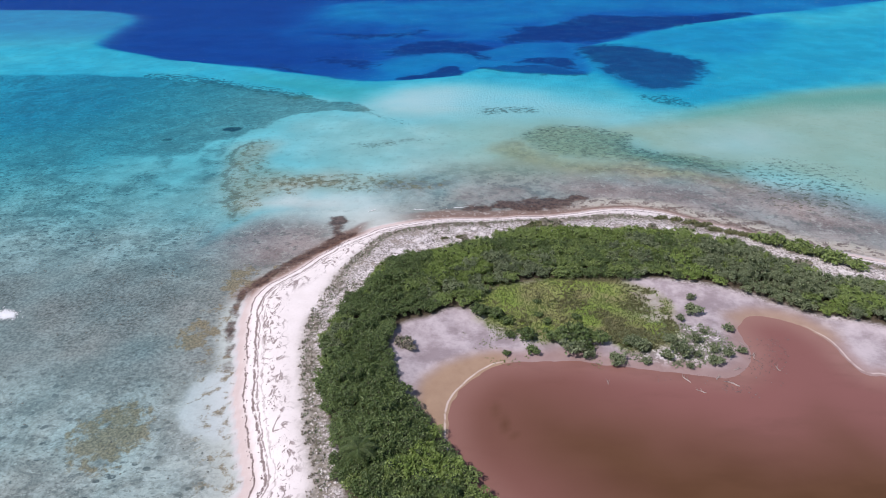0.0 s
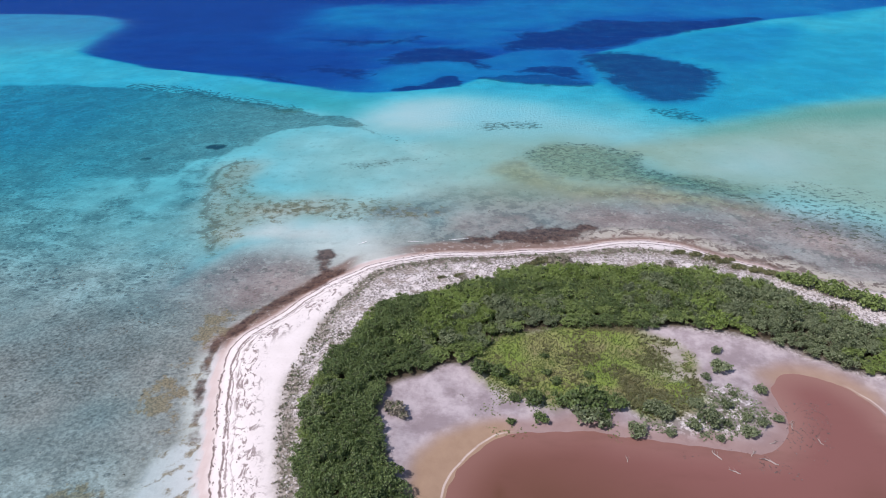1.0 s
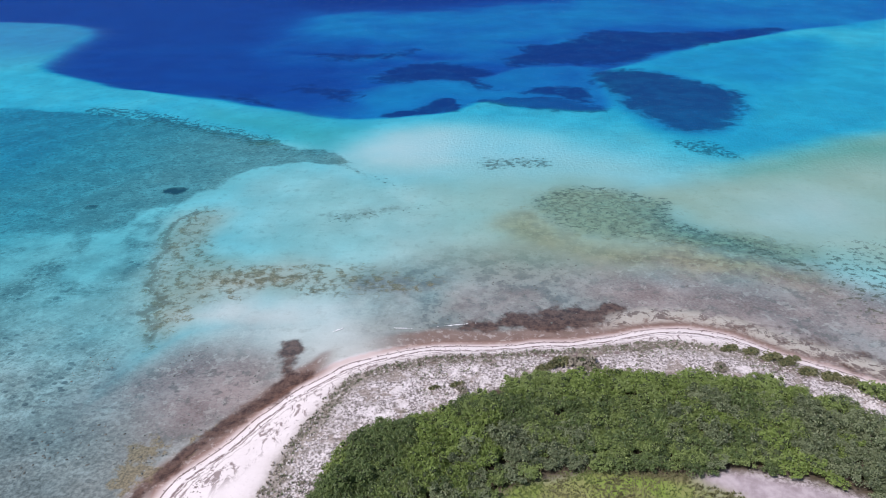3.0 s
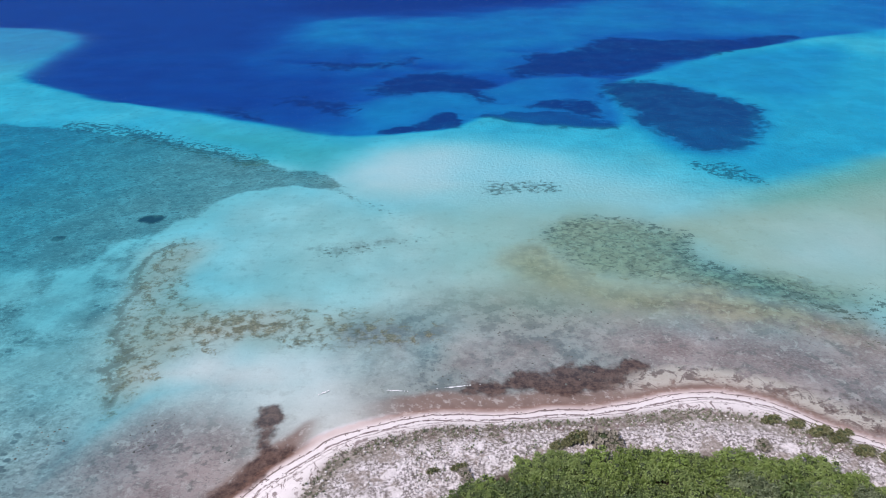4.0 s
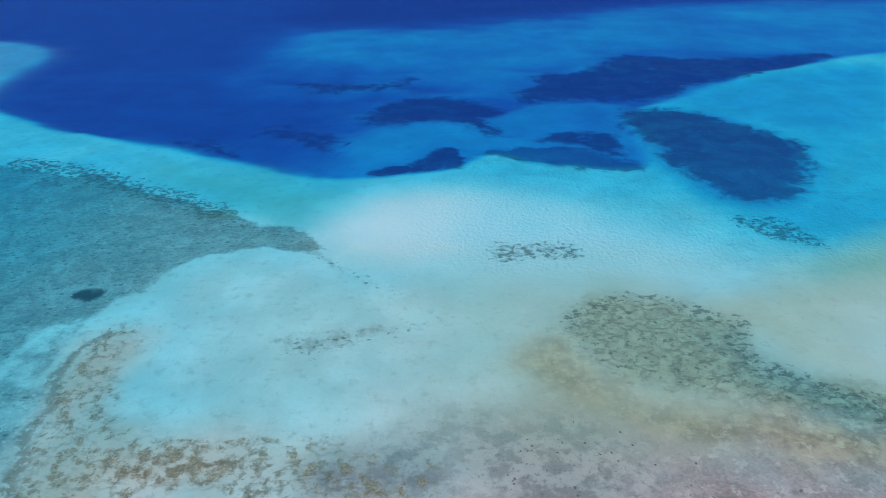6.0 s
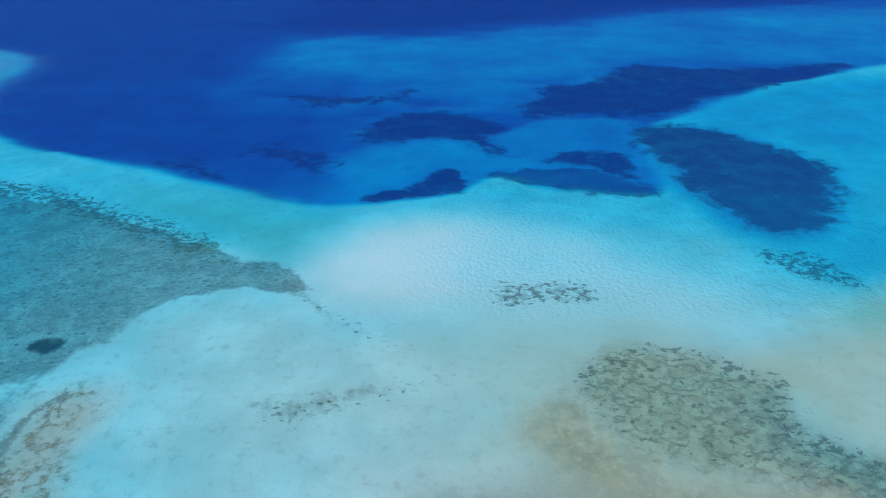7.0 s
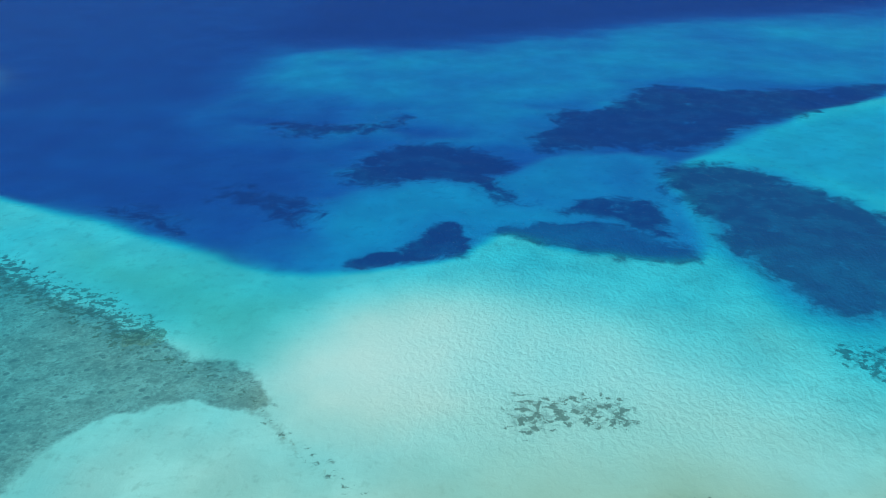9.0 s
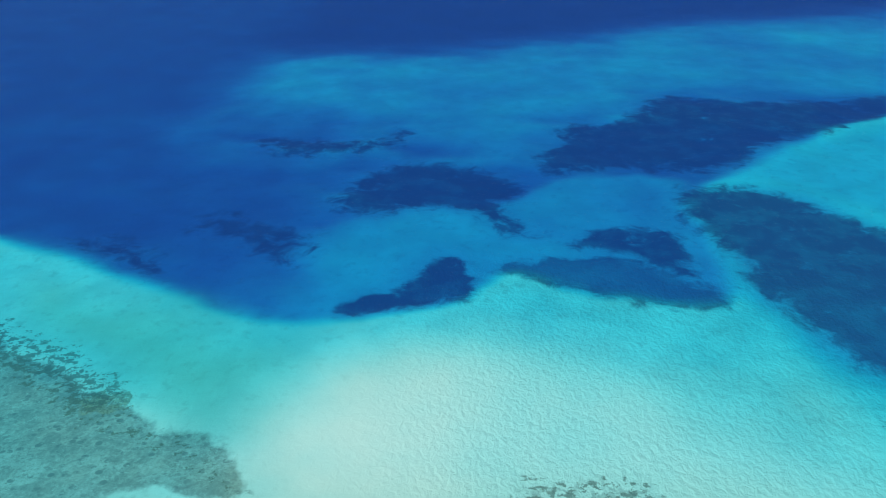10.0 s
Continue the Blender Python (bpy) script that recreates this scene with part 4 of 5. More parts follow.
    f["heath"] = np.exp(-((inner - 1.5) / 1.5) ** 2) * smooth(0.26, 0.46, fractal(x, y, 5, 99)) * (land > 3)
    f["ripples"] = sea * (0.12 + 0.88 * smooth(183, 198, y) * smooth(262, 235, y) * smooth(-16, 16, x))
    f["blobs"] = sea * soft(GREYZONE, x, y, 5, 3, 9, 24) * smooth(34, 18, x) * (0.45 + 0.55 * smooth(0.35, 0.55, fractal(x, y, 12, 57)))
    f["brown"] = smooth(-3.4, -1.8, land + wob) * smooth(1.3, 0.4, land) * np.maximum(smooth(-12, -2, x) * smooth(68, 48, x), smooth(-14, -18, x) * smooth(91, 97, y))
    f["damp"] = smooth(-3.2, -0.6, lag + 1.2 * wob) * behind
    f["ledge"] = smooth(-5.5, -3.0, land + 2.0 * (fractal(x, y, 5, 77) - 0.5)) * smooth(0.0, -1.2, land) * smooth(22, 30, x)
    f["sarg"] = np.maximum.reduce([0.7 * smooth(-2.4, -1.2, land) * smooth(0.1, -0.5, land) * smooth(72, 80, y) * smooth(104, 96, y) * smooth(-16, -20, x), 1.25 * soft(SARG_A, x, y, 2.2, 1.6, 4, 70), 1.2 * soft(SARG_B, x, y, 1.6, 1.0, 4, 71), 0.62 * soft(SARG_C, x, y, 1.8, 1.2, 5, 72)])
    f["murk"] = 0.10 * sea * soft(BAR_B, x, y, 16, 4, 20, 75) + 0.62 * sea * soft(OLIVE, x, y, 8, 5, 25, 73) * (1 - 0.35 * soft(BRIGHT, x, y, 10, 4, 20, 108)) + 0.10 * sea * soft(PALE, x, y, 12, 5, 25, 74)
    f["murk"] = np.maximum(f["murk"], sea * np.maximum.reduce([0.22 * soft(FLECK_B, x, y, 14, 5, 12, 105), (0.12 + 0.14 * fractal(x, y, 16, 116) + 0.32 * smooth(-12, 14, x)) * middle, 0.12 * soft(SPIT, x, y, 12, 4, 20, 106), (0.13 + 0.25 * smooth(206, 188, y)) * soft(BAR, x, y, 15, 4, 20, 107), 0.12 * soft(BRIGHT, x, y, 12, 4, 20, 108)]))
    return f


GX, GY = np.meshgrid(XS, YS)
FIELD = ground_fields(GX.ravel(), GY.ravel())


def sheet(name, gx, gy, z, material, keep=None):
    ny, nx = gx.shape
    verts = np.column_stack([gx.ravel(), gy.ravel(), z]).astype(np.float32)
    i = (np.arange(ny - 1)[:, None] * nx + np.arange(nx - 1)[None, :]).ravel()
    quads = np.column_stack([i, i + 1, i + 1 + nx, i + nx])
    if keep is not None:
        quads = quads[keep[quads].any(1)]
        used, inverse = np.unique(quads, return_inverse=True)
        verts, quads = verts[used], inverse.reshape(-1, 4)
    else:
        used = np.arange(len(verts))
    me = bpy.data.meshes.new(name)
    me.vertices.add(len(verts))
    me.vertices.foreach_set("co", verts.ravel())
    me.loops.add(quads.size)
    me.loops.foreach_set("vertex_index", quads.ravel().astype(np.int32))
    me.polygons.add(len(quads))
    me.polygons.foreach_set("loop_start", np.arange(0, quads.size, 4, dtype=np.int32))
    me.polygons.foreach_set("use_smooth", np.ones(len(quads), bool))
    me.update(calc_edges=True)
    me.materials.append(material)
    return new(name, me), used


def mark(ob, name, values):
    ob.data.attributes.new(name, "FLOAT", "POINT").data.foreach_set("value", values.astype(np.float32))


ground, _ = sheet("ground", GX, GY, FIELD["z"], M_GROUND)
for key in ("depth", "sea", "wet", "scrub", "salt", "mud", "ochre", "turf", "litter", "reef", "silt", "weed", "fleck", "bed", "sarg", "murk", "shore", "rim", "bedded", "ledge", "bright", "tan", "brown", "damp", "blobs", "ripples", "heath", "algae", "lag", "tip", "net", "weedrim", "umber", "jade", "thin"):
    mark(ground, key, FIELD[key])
tagged(ground, "low sandy island and shallow sea bed of sand, weed and reef", "ground", kind="structure")

WX, WY = np.meshgrid(np.linspace(-2600, 2600, 41), np.linspace(-1200, 4200, 41))
sea, _ = sheet("water", WX, WY, np.zeros(WX.size), M_SEA)
tagged(sea, "clear shallow turquoise sea with small wind ripples", "sea", kind="structure")

lagx, lagy = np.meshgrid(np.arange(-14, 112, 1.0), np.arange(-62, 96, 1.0))
lagd = inside_distance(LAGOON, lagx.ravel(), lagy.ravel(), 25)
lagoon, used = sheet("lagoon_water", lagx, lagy, np.full(lagx.size, 0.16), M_LAGOON, lagd > -4)
mark(lagoon, "shallow", (smooth(5, -0.5, lagd + 1.5 * (fractal(lagx.ravel(), lagy.ravel(), 8, 80) - 0.5)) * (0.55 + 0.45 * smooth(30, 44, lagx.ravel())))[used])
mark(lagoon, "pink", 0.85 * smooth(26, 0, lagd + 12 * (fractal(lagx.ravel(), lagy.ravel(), 18, 81) - 0.5) - 0.45 * (lagx.ravel() - 34))[used])
lx, ly = lagx.ravel(), lagy.ravel()
deep = 0.9 * smooth(5, 21, lagd + 9 * (fractal(lx, ly, 14, 109) - 0.5)) * smooth(76, 58, ly + 6 * (fractal(lx, ly, 12, 110) - 0.5))
trail = 0.6 * np.exp(-((lx - 6.2 - 0.045 * (68 - ly) ** 2) / 0.5) ** 2) * smooth(60, 62.5, ly) * smooth(69, 66.5, ly)
mark(lagoon, "deep", np.maximum(deep, trail)[used])
tagged(lagoon, "still murky reddish-brown salt lagoon behind the thicket", "lagoon", kind="structure")


def height_at(x, y):
    i, j = np.clip(np.searchsorted(XS, x) - 1, 0, len(XS) - 2), np.clip(np.searchsorted(YS, y) - 1, 0, len(YS) - 2)
    z = FIELD["z"].reshape(GX.shape)
    u, v = (x - XS[i]) / (XS[i + 1] - XS[i]), (y - YS[j]) / (YS[j + 1] - YS[j])
    return (z[j, i] * (1 - u) + z[j, i + 1] * u) * (1 - v) + (z[j + 1, i] * (1 - u) + z[j + 1, i + 1] * u) * v


def cover_at(x, y):
    """The ground's fields at the nearest grid places."""
    i, j = np.clip(np.searchsorted(XS, x - 0.35), 0, len(XS) - 1), np.clip(np.searchsorted(YS, y - 0.3), 0, len(YS) - 1)
    return {k: v.reshape(GX.shape)[j, i] for k, v in FIELD.items()}


# ------------------------------------------------------------------ mesh helpers
def mesh_from(name, verts, faces, mats, slots=None, smooth_faces=False):
    me = bpy.data.meshes.new(name)
    me.from_pydata([tuple(v) for v in verts], [], [tuple(int(i) for i in q) for q in faces])
    for m in mats:
        me.materials.append(m)
    if slots is not None:
        me.polygons.foreach_set("material_index", np.array(slots, np.int32))
    if smooth_faces:
        me.polygons.foreach_set("use_smooth", np.ones(len(faces), bool))
    me.update()
    return me


def part_of(name, me, parent, label=""):
    ob = new(name, me)
    ob.parent = parent
    return tagged(ob, label) if label else ob


def tube(path, radii, sides=6):
    """Vertices and faces of a tapered limb along a path."""
    verts, faces = [], []
    for k, (p, r) in enumerate(zip(path, radii)):
        a = Vector(path[min(k + 1, len(path) - 1)]) - Vector(path[max(k - 1, 0)])
        q = a.to_track_quat("Z", "Y")
        for s in range(sides):
            w = 2 * math.pi * s / sides
            verts.append(Vector(p) + q @ Vector((r * math.cos(w), r * math.sin(w), 0)))
    for k in range(len(path) - 1):
        for s in range(sides):
            a, b = k * sides + s, k * sides + (s + 1) % sides
            faces.append((a, b, b + sides, a + sides))
    faces.append(tuple(range(sides))[::-1])
    faces.append(tuple((len(path) - 1) * sides + s for s in range(sides)))
    return verts, faces


def joined_tubes(tubes):
    verts, faces = [], []
    for v, q in tubes:
        o = len(verts)
        verts += v
        faces += [tuple(i + o for i in g) for g in q]
    return verts, faces


# ------------------------------------------------------------------ shrubs
def crown_mesh(name, rng, rx, rz, base, leaves, size, material, lobes=20):
    """A ragged crown: leaf blades over several overlapping lobes, with dark lumps at heart as painted inner shade."""
    centres = [(0, 0, base + rz * 0.5, rx * 0.62)]
    for k in range(lobes):
        w = 2.4 * k + rng.uniform(-0.3, 0.3)
        r = rx * rng.uniform(0.25, 0.95)
        centres.append((r * math.cos(w), r * math.sin(w), base + rz * rng.uniform(0.30, 0.85), rx * rng.uniform(0.18, 0.42)))
    verts, faces, slots = [], [], []
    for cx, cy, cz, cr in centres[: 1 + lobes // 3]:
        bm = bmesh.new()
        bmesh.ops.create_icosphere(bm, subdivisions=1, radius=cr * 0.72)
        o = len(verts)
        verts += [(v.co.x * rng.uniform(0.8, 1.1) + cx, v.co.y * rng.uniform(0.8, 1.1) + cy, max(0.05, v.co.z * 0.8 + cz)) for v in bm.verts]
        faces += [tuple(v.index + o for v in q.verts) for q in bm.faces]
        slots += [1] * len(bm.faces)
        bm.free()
    for _ in range(leaves):
        cx, cy, cz, cr = centres[rng.randrange(len(centres))]
        d = Vector((rng.gauss(0, 1), rng.gauss(0, 1), rng.gauss(0.45, 0.9))).normalized()
        p = Vector((cx, cy, cz)) + d * cr * rng.uniform(0.6, 1.18)
        p.z = max(0.12, (p.z - cz) * 0.85 + cz)
        n = (d + Vector((rng.gauss(0, 1.0), rng.gauss(0, 1.0), rng.gauss(0.3, 0.9)))).normalized()
        t = n.orthogonal().normalized()
        t = Matrix.Rotation(rng.uniform(0, 6.283), 3, n) @ t
        b = n.cross(t)
        s = size * rng.uniform(0.65, 1.35)
        w = s * rng.uniform(0.32, 0.46)
        o = len(verts)
        droop = -n * s * 0.18
        verts += [p - t * s * 0.5 + droop, p + b * w, p + t * s * 0.5 + droop, p - b * w]
        faces.append((o, o + 1, o + 2, o + 3))
        slots.append(0)
    return mesh_from(name, verts, faces, [material, M_CROWN_SHADE], slots)


def stems_mesh(rng, rx, high):
    tubes = []
    for k in range(4):
        w = 1.57 * k + rng.uniform(-0.5, 0.5)
        e = rx * rng.uniform(0.3, 0.6)
        top = (e * math.cos(w), e * math.sin(w), high * rng.uniform(0.5, 0.75))
        mid = (top[0] * 0.35, top[1] * 0.35, top[2] * 0.5)
        tubes.append(tube([(0.05 * math.cos(w), 0.05 * math.sin(w), -0.25), mid, top], [0.09, 0.06, 0.02], 5))
    v, q = joined_tubes(tubes)
    return mesh_from("trunk", v, q, [M_BARK])


def make_shrub(name, rng, rx, high, leaves, size, material, label, category, group):
    ob = tagged(new(name), label, category, group)
    part_of("trunk", stems_mesh(rng, rx, high), ob)
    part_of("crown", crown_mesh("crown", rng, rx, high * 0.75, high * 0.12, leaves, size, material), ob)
    return ob


rng = random.Random(7)
KINDS = {
    "seagrape_shrub": (M_LEAF_DARK, "dense dark green broad-leaved shrub in the thicket", "shrub", "shrubs of the thicket"),
    "coastal_shrub": (M_LEAF_FRESH, "fresh green bushy coastal shrub in the thicket", "shrub", "shrubs of the thicket"),
    "buttonwood_shrub": (M_LEAF_GREY, "grey-green round buttonwood shrub among the thicket", "shrub", "shrubs of the thicket"),
    "lime_shrub": (M_LEAF_LIME, "bright lime green shrub in the sunlit thicket", "shrub", "shrubs of the thicket"),
}
STOCK = {}
for kind, (m, label, cat, grp) in KINDS.items():
    STOCK[kind] = [make_shrub(kind, rng, rng.uniform(1.2, 1.5), rng.uniform(2.2, 2.7), 900, 0.21, m, label, cat, grp) for _ in range(4)]


def spread(x0, x1, y0, y1, step, seed):
    """Jittered places over a stretch of the plan."""
    r = np.random.RandomState(seed)
    gx, gy = np.meshgrid(np.arange(x0, x1, step), np.arange(y0, y1, step))
    gx = gx + (np.arange(gx.shape[0]) % 2)[:, None] * step * 0.5
    return gx.ravel() + r.uniform(-0.38, 0.38, gx.size) * step, gy.ravel() + r.uniform(-0.38, 0.38, gx.size) * step


first_use = {id(o): True for v in STOCK.values() for o in v}


def plant(ob, x, y, turn, size, lift=1.0):
    """The first planting uses the built shrub itself, later ones are copies."""
    m = pose(x, y, float(height_at(x, y)), 0, 0, turn)
    if first_use.get(id(ob)):
        first_use[id(ob)] = False
        ob.matrix_basis = m
        one = ob
    else:
        one = copy_thing(ob, m)
    one.scale = (size, size, size * lift)
    return one


tx, ty = spread(-26, 112, 42, 118, 1.48, 3)
td = inside_distance(THICKET, tx, ty, 5)
tone = fractal(tx, ty, 16, 90)
meadow = inside_distance(MEADOW, tx, ty, 5)
count = {}
for x, y, d, k, md, bright_at in zip(tx, ty, td, tone, meadow, fractal(tx, ty, 7, 112)):
    if d < 0.5 or md > 0.8 + 2.0 * rng.random() or rng.random() < 0.03:
        continue
    k += rng.uniform(-0.12, 0.12) + min(0.15, max(-0.12, 0.005 * (x - 16)))
    kind = "seagrape_shrub" if k < 0.50 else ("coastal_shrub" if k < 0.62 else "buttonwood_shrub")
    if bright_at > 0.60:
        kind = "lime_shrub"
    if count.get(kind, 0) >= 300:
        kind = min(KINDS, key=lambda q: count.get(q, 0))
    count[kind] = count.get(kind, 0) + 1
    edge = 0.62 + 0.38 * min(1.0, d / 3.5)
    plant(rng.choice(STOCK[kind]), x, y, rng.uniform(0, 360), rng.uniform(0.85, 1.2) * (0.75 + 0.25 * edge), edge * rng.uniform(0.8, 1.2))


# ------------------------------------------------------------------ single bushes
def set_bushes(name, places, material, label, group, leaves, size, seed, squat=0.95):
    r = random.Random(seed)
    stock = [make_shrub(name, r, 1.0, 1.25 * squat, leaves, size, material, label, "bush", group) for _ in range(3)]
    for o in stock:
        first_use[id(o)] = True
    for k, (x, y, s) in enumerate(places):
        plant(stock[k % 3], x, y, r.uniform(0, 360), s * r.uniform(1.0, 1.2), r.uniform(0.8, 1.15))


MANGROVE_FLAT = [
    (38.8, 91.6, 0.7), (37.9, 87.7, 1.4), (41.8, 83.3, 0.8), (37.8, 82.4, 0.5), (41.9, 77.8, 0.7), (39.5, 76.8, 0.8), (37.8, 77.9, 0.7),
    (37.2, 75.4, 1.1), (36.0, 80.4, 0.8), (33.0, 77.3, 1.4), (30.9, 76.7, 1.0), (33.4, 74.5, 0.6), (32.4, 80.5, 1.0), (27.9, 78.5, 1.2),
    (26.5, 79.3, 1.1), (23.6, 75.9, 1.3), (27.6, 75.6, 0.7), (18.3, 78.4, 1.8), (19.9, 77.2, 0.9), (35.5, 85.8, 0.7), (34.9, 76.9, 0.6),
]
MANGROVE_MEADOW = [
    (5.1, 87.3, 1.4), (7.4, 87.0, 1.2), (9.0, 85.5, 0.9), (9.2, 81.8, 0.7), (11.6, 81.4, 1.4), (15.3, 80.8, 1.3), (18.4, 79.8, 2.2),
    (20.0, 78.6, 1.0), (12.2, 78.3, 0.9), (8.4, 77.9, 0.6), (20.7, 81.7, 1.1), (14.2, 90.9, 0.5), (14.1, 87.2, 0.7),
    (19.6, 86.5, 0.7), (15.0, 85.2, 0.7), (26.3, 79.7, 0.9), (22.0, 80.2, 1.2), (16.8, 81.6, 1.0),
]
RIDGE = [(42.0, 120.3, 1.1), (47.3, 118.2, 1.3), (17.0, 116.8, 1.5), (45.0, 119.7, 1.0), (50.9, 114.9, 1.2), (14.7, 115.8, 1.0),
         (50.5, 118.4, 1.0), (53.5, 113.7, 1.3), (55.7, 112.9, 1.2), (61.4, 100.9, 1.0),
         (49.0, 117.0, 1.0), (2.6, 112.6, 0.8), (-0.5, 112.0, 0.6)]
DRY = [(-6.4, 79.8, 1.2), (-5.4, 78.8, 0.8), (20.1, 116.5, 1.7), (39.0, 115.4, 0.9), (21.4, 115.7, 1.2), (3.4, 111.2, 0.8), (60.6, 100.4, 1.2)]
set_bushes("mangrove_bush", MANGROVE_FLAT, M_LEAF_GREY, "small grey-green mangrove bush on the salt mud flat", "bushes of the mud flat", 480, 0.22, 21)
set_bushes("mangrove_bush", MANGROVE_MEADOW, M_LEAF_DARK, "dark green mangrove bush at the edge of the grass", "bushes of the mud flat", 520, 0.22, 22)
SHORE_SHRUBS = [(58.3, 109.6, 1.7), (60.3, 108.8, 1.9), (61.8, 107.4, 1.6), (63.2, 105.9, 1.7), (65.4, 103.6, 2.0), (67.2, 101.6, 1.8), (56.8, 110.9, 1.2), (69.4, 99.6, 1.5)]
RIDGE = [(x + dx * s, y + dy * s, s * q) for x, y, s in RIDGE for dx, dy, q in ((0, 0, 0.72), (0.85, 0.3, 0.55), (-0.7, -0.35, 0.5))]
set_bushes("ridge_bush", RIDGE, M_LEAF_OLIVE, "low olive green bush on the beach ridge", "bushes of the beach ridge", 300, 0.28, 23, 0.6)
set_bushes("shore_bush", SHORE_SHRUBS, M_LEAF_FRESH, "bright green bushy shrub behind the beach", "bushes of the beach ridge", 520, 0.22, 25, 0.85)
set_bushes("dry_bush", DRY, M_SCRUB, "leafless brown dry bush on the beach ridge", "bushes of the beach ridge", 380, 0.26, 24, 0.7)


# ------------------------------------------------------------------ palm
def make_palm(x, y, high, fronds, reach, seed):
    r = random.Random(seed)
    palm = tagged(new("palm"), "short green palm with a ring of feathery fronds in the thicket", "palm")
    palm.matrix_basis = pose(x, y, float(height_at(x, y)))
    lean = [(0.25 * (k / 5) ** 2, 0.12 * (k / 5) ** 2, -0.3 + (high + 0.3) * k / 5) for k in range(6)]
    v, q = tube(lean, [0.19, 0.15, 0.13, 0.12, 0.12, 0.14], 8)
    part_of("trunk", mesh_from("trunk", v, q, [M_BARK], smooth_faces=True), palm)
    top = Vector(lean[-1])
    for k in range(fronds):
        w = 2.4 * k
        rise = 1.15 - 1.35 * k / fronds
        out = Vector((math.cos(w), math.sin(w), 0))
        spine = []
        for j in range(9):
            u = j / 8
            spine.append(top + out * reach * u * (0.55 + 0.45 * math.cos(rise)) + Vector((0, 0, reach * (math.sin(rise) * u - 0.75 * u * u))))
        v, q = tube(spine, [0.035 - 0.0035 * j for j in range(9)], 4)
        side = out.cross(Vector((0, 0, 1)))
        for j in range(1, 25):
            u = j / 25 * 7.99
            p = spine[int(u)].lerp(spine[int(u) + 1], u - int(u))
            s = 0.55 * math.sin(math.pi * (0.12 + 0.84 * j / 25)) * reach / 2.4
            for sg in (-1, 1):
                tip = p + side * sg * s + out * s * 0.55 + Vector((0, 0, -0.32 * s + r.uniform(-0.05, 0.05)))
                o = len(v)
                v += [p - out * 0.036, p + out * 0.036, tip]
                q.append((o, o + 1, o + 2))
        part_of("frond", mesh_from("frond", v, q, [M_PALM]), palm)
    return palm


make_palm(-10.4, 56.0, 2.9, 16, 2.7, 5)


# ------------------------------------------------------------------ driftwood
def make_log(x, y, length, turn, thick, seed, label):
    r = random.Random(seed)
    pts = [(length * (k / 5 - 0.5), r.uniform(-0.12, 0.12) * length * 0.6, thick * 0.7 + r.uniform(0, 0.06)) for k in range(6)]
    tubes = [tube(pts, [thick * f for f in (0.7, 1.0, 0.95, 0.85, 0.6, 0.25)], 7)]
    for k in (2, 3, 4):
        a = Vector(pts[k])
        s = r.choice((-1, 1)) * length * r.uniform(0.14, 0.3)
        tubes.append(tube([a, a + Vector((0.25 * length * 0.6, s * 0.6, 0.12)), a + Vector((0.3 * length, s, 0.22))], [thick * 0.45, thick * 0.3, thick * 0.1], 5))
    v, q = joined_tubes(tubes)
    ob = tagged(new("driftwood", mesh_from("driftwood", v, q, [M_DRIFT], smooth_faces=True)), label, "driftwood", "driftwood on the lagoon shore")
    ob.matrix_basis = pose(x, y, max(float(height_at(x, y)) - 0.02, 0.12), 0, 0, turn)


LOGS = [(32.2, 72.3, 2.2, 115, 0.13), (33.4, 69.8, 1.8, 150, 0.12), (38.1, 71.3, 2.6, 150, 0.15), (36.6, 72.6, 1.6, 60, 0.10), (39.8, 74.2, 1.6, 20, 0.10),
        (43.4, 77.3, 2.0, 70, 0.10), (21.5, 71.8, 1.2, 80, 0.08), (45.5, 74.4, 1.5, 100, 0.09), (30.2, 93.2, 2.4, 130, 0.12), (32.0, 91.8, 2.0, 160, 0.12),
        (33.6, 89.8, 1.8, 20, 0.10), (42.7, 79.8, 1.5, 110, 0.09)]
for k, (x, y, l, w, th) in enumerate(LOGS):
    make_log(x, y, 0.75 * l, w, 0.62 * th, 60 + k, "bleached grey dead branch lying in the mud by the lagoon")


# ------------------------------------------------------------------ uncountable small stuff
def scattered(name, verts, tris, x, y, z, sx, sz, material, label, category, seed, tilt=0.0):
    """Many small copies of one shape, each turned and scaled by itself, in one mesh of loose pieces."""
    r = np.random.RandomState(seed)
    n, base, tri = len(x), np.array(verts, float), np.array(tris, np.int64)
    w = r.uniform(0, 2 * np.pi, n)
    c, s = np.cos(w)[:, None], np.sin(w)[:, None]
    jit = 1 + r.uniform(-0.28, 0.28, (n, len(base), 3))
    p = base[None] * jit
    px, py = p[..., 0] * sx[:, None], p[..., 1] * sx[:, None] * r.uniform(0.6, 1.0, n)[:, None]
    pz = p[..., 2] * sz[:, None] + tilt * r.uniform(-1, 1, n)[:, None] * px
    co = np.stack([px * c - py * s + x[:, None], px * s + py * c + y[:, None], pz + z[:, None]], -1).reshape(-1, 3)
    idx = (tri[None] + (np.arange(n) * len(base))[:, None, None]).reshape(-1)
    me = bpy.data.meshes.new(name)
    me.vertices.add(len(co))
    me.vertices.foreach_set("co", co.astype(np.float32).ravel())
    me.loops.add(len(idx))
    me.loops.foreach_set("vertex_index", idx.astype(np.int32))
    me.polygons.add(len(idx) // 3)
    me.polygons.foreach_set("loop_start", np.arange(0, len(idx), 3, dtype=np.int32))
    me.update(calc_edges=True)
    me.materials.append(material)
    return tagged(new(name, me), label, category, kind="stuff")


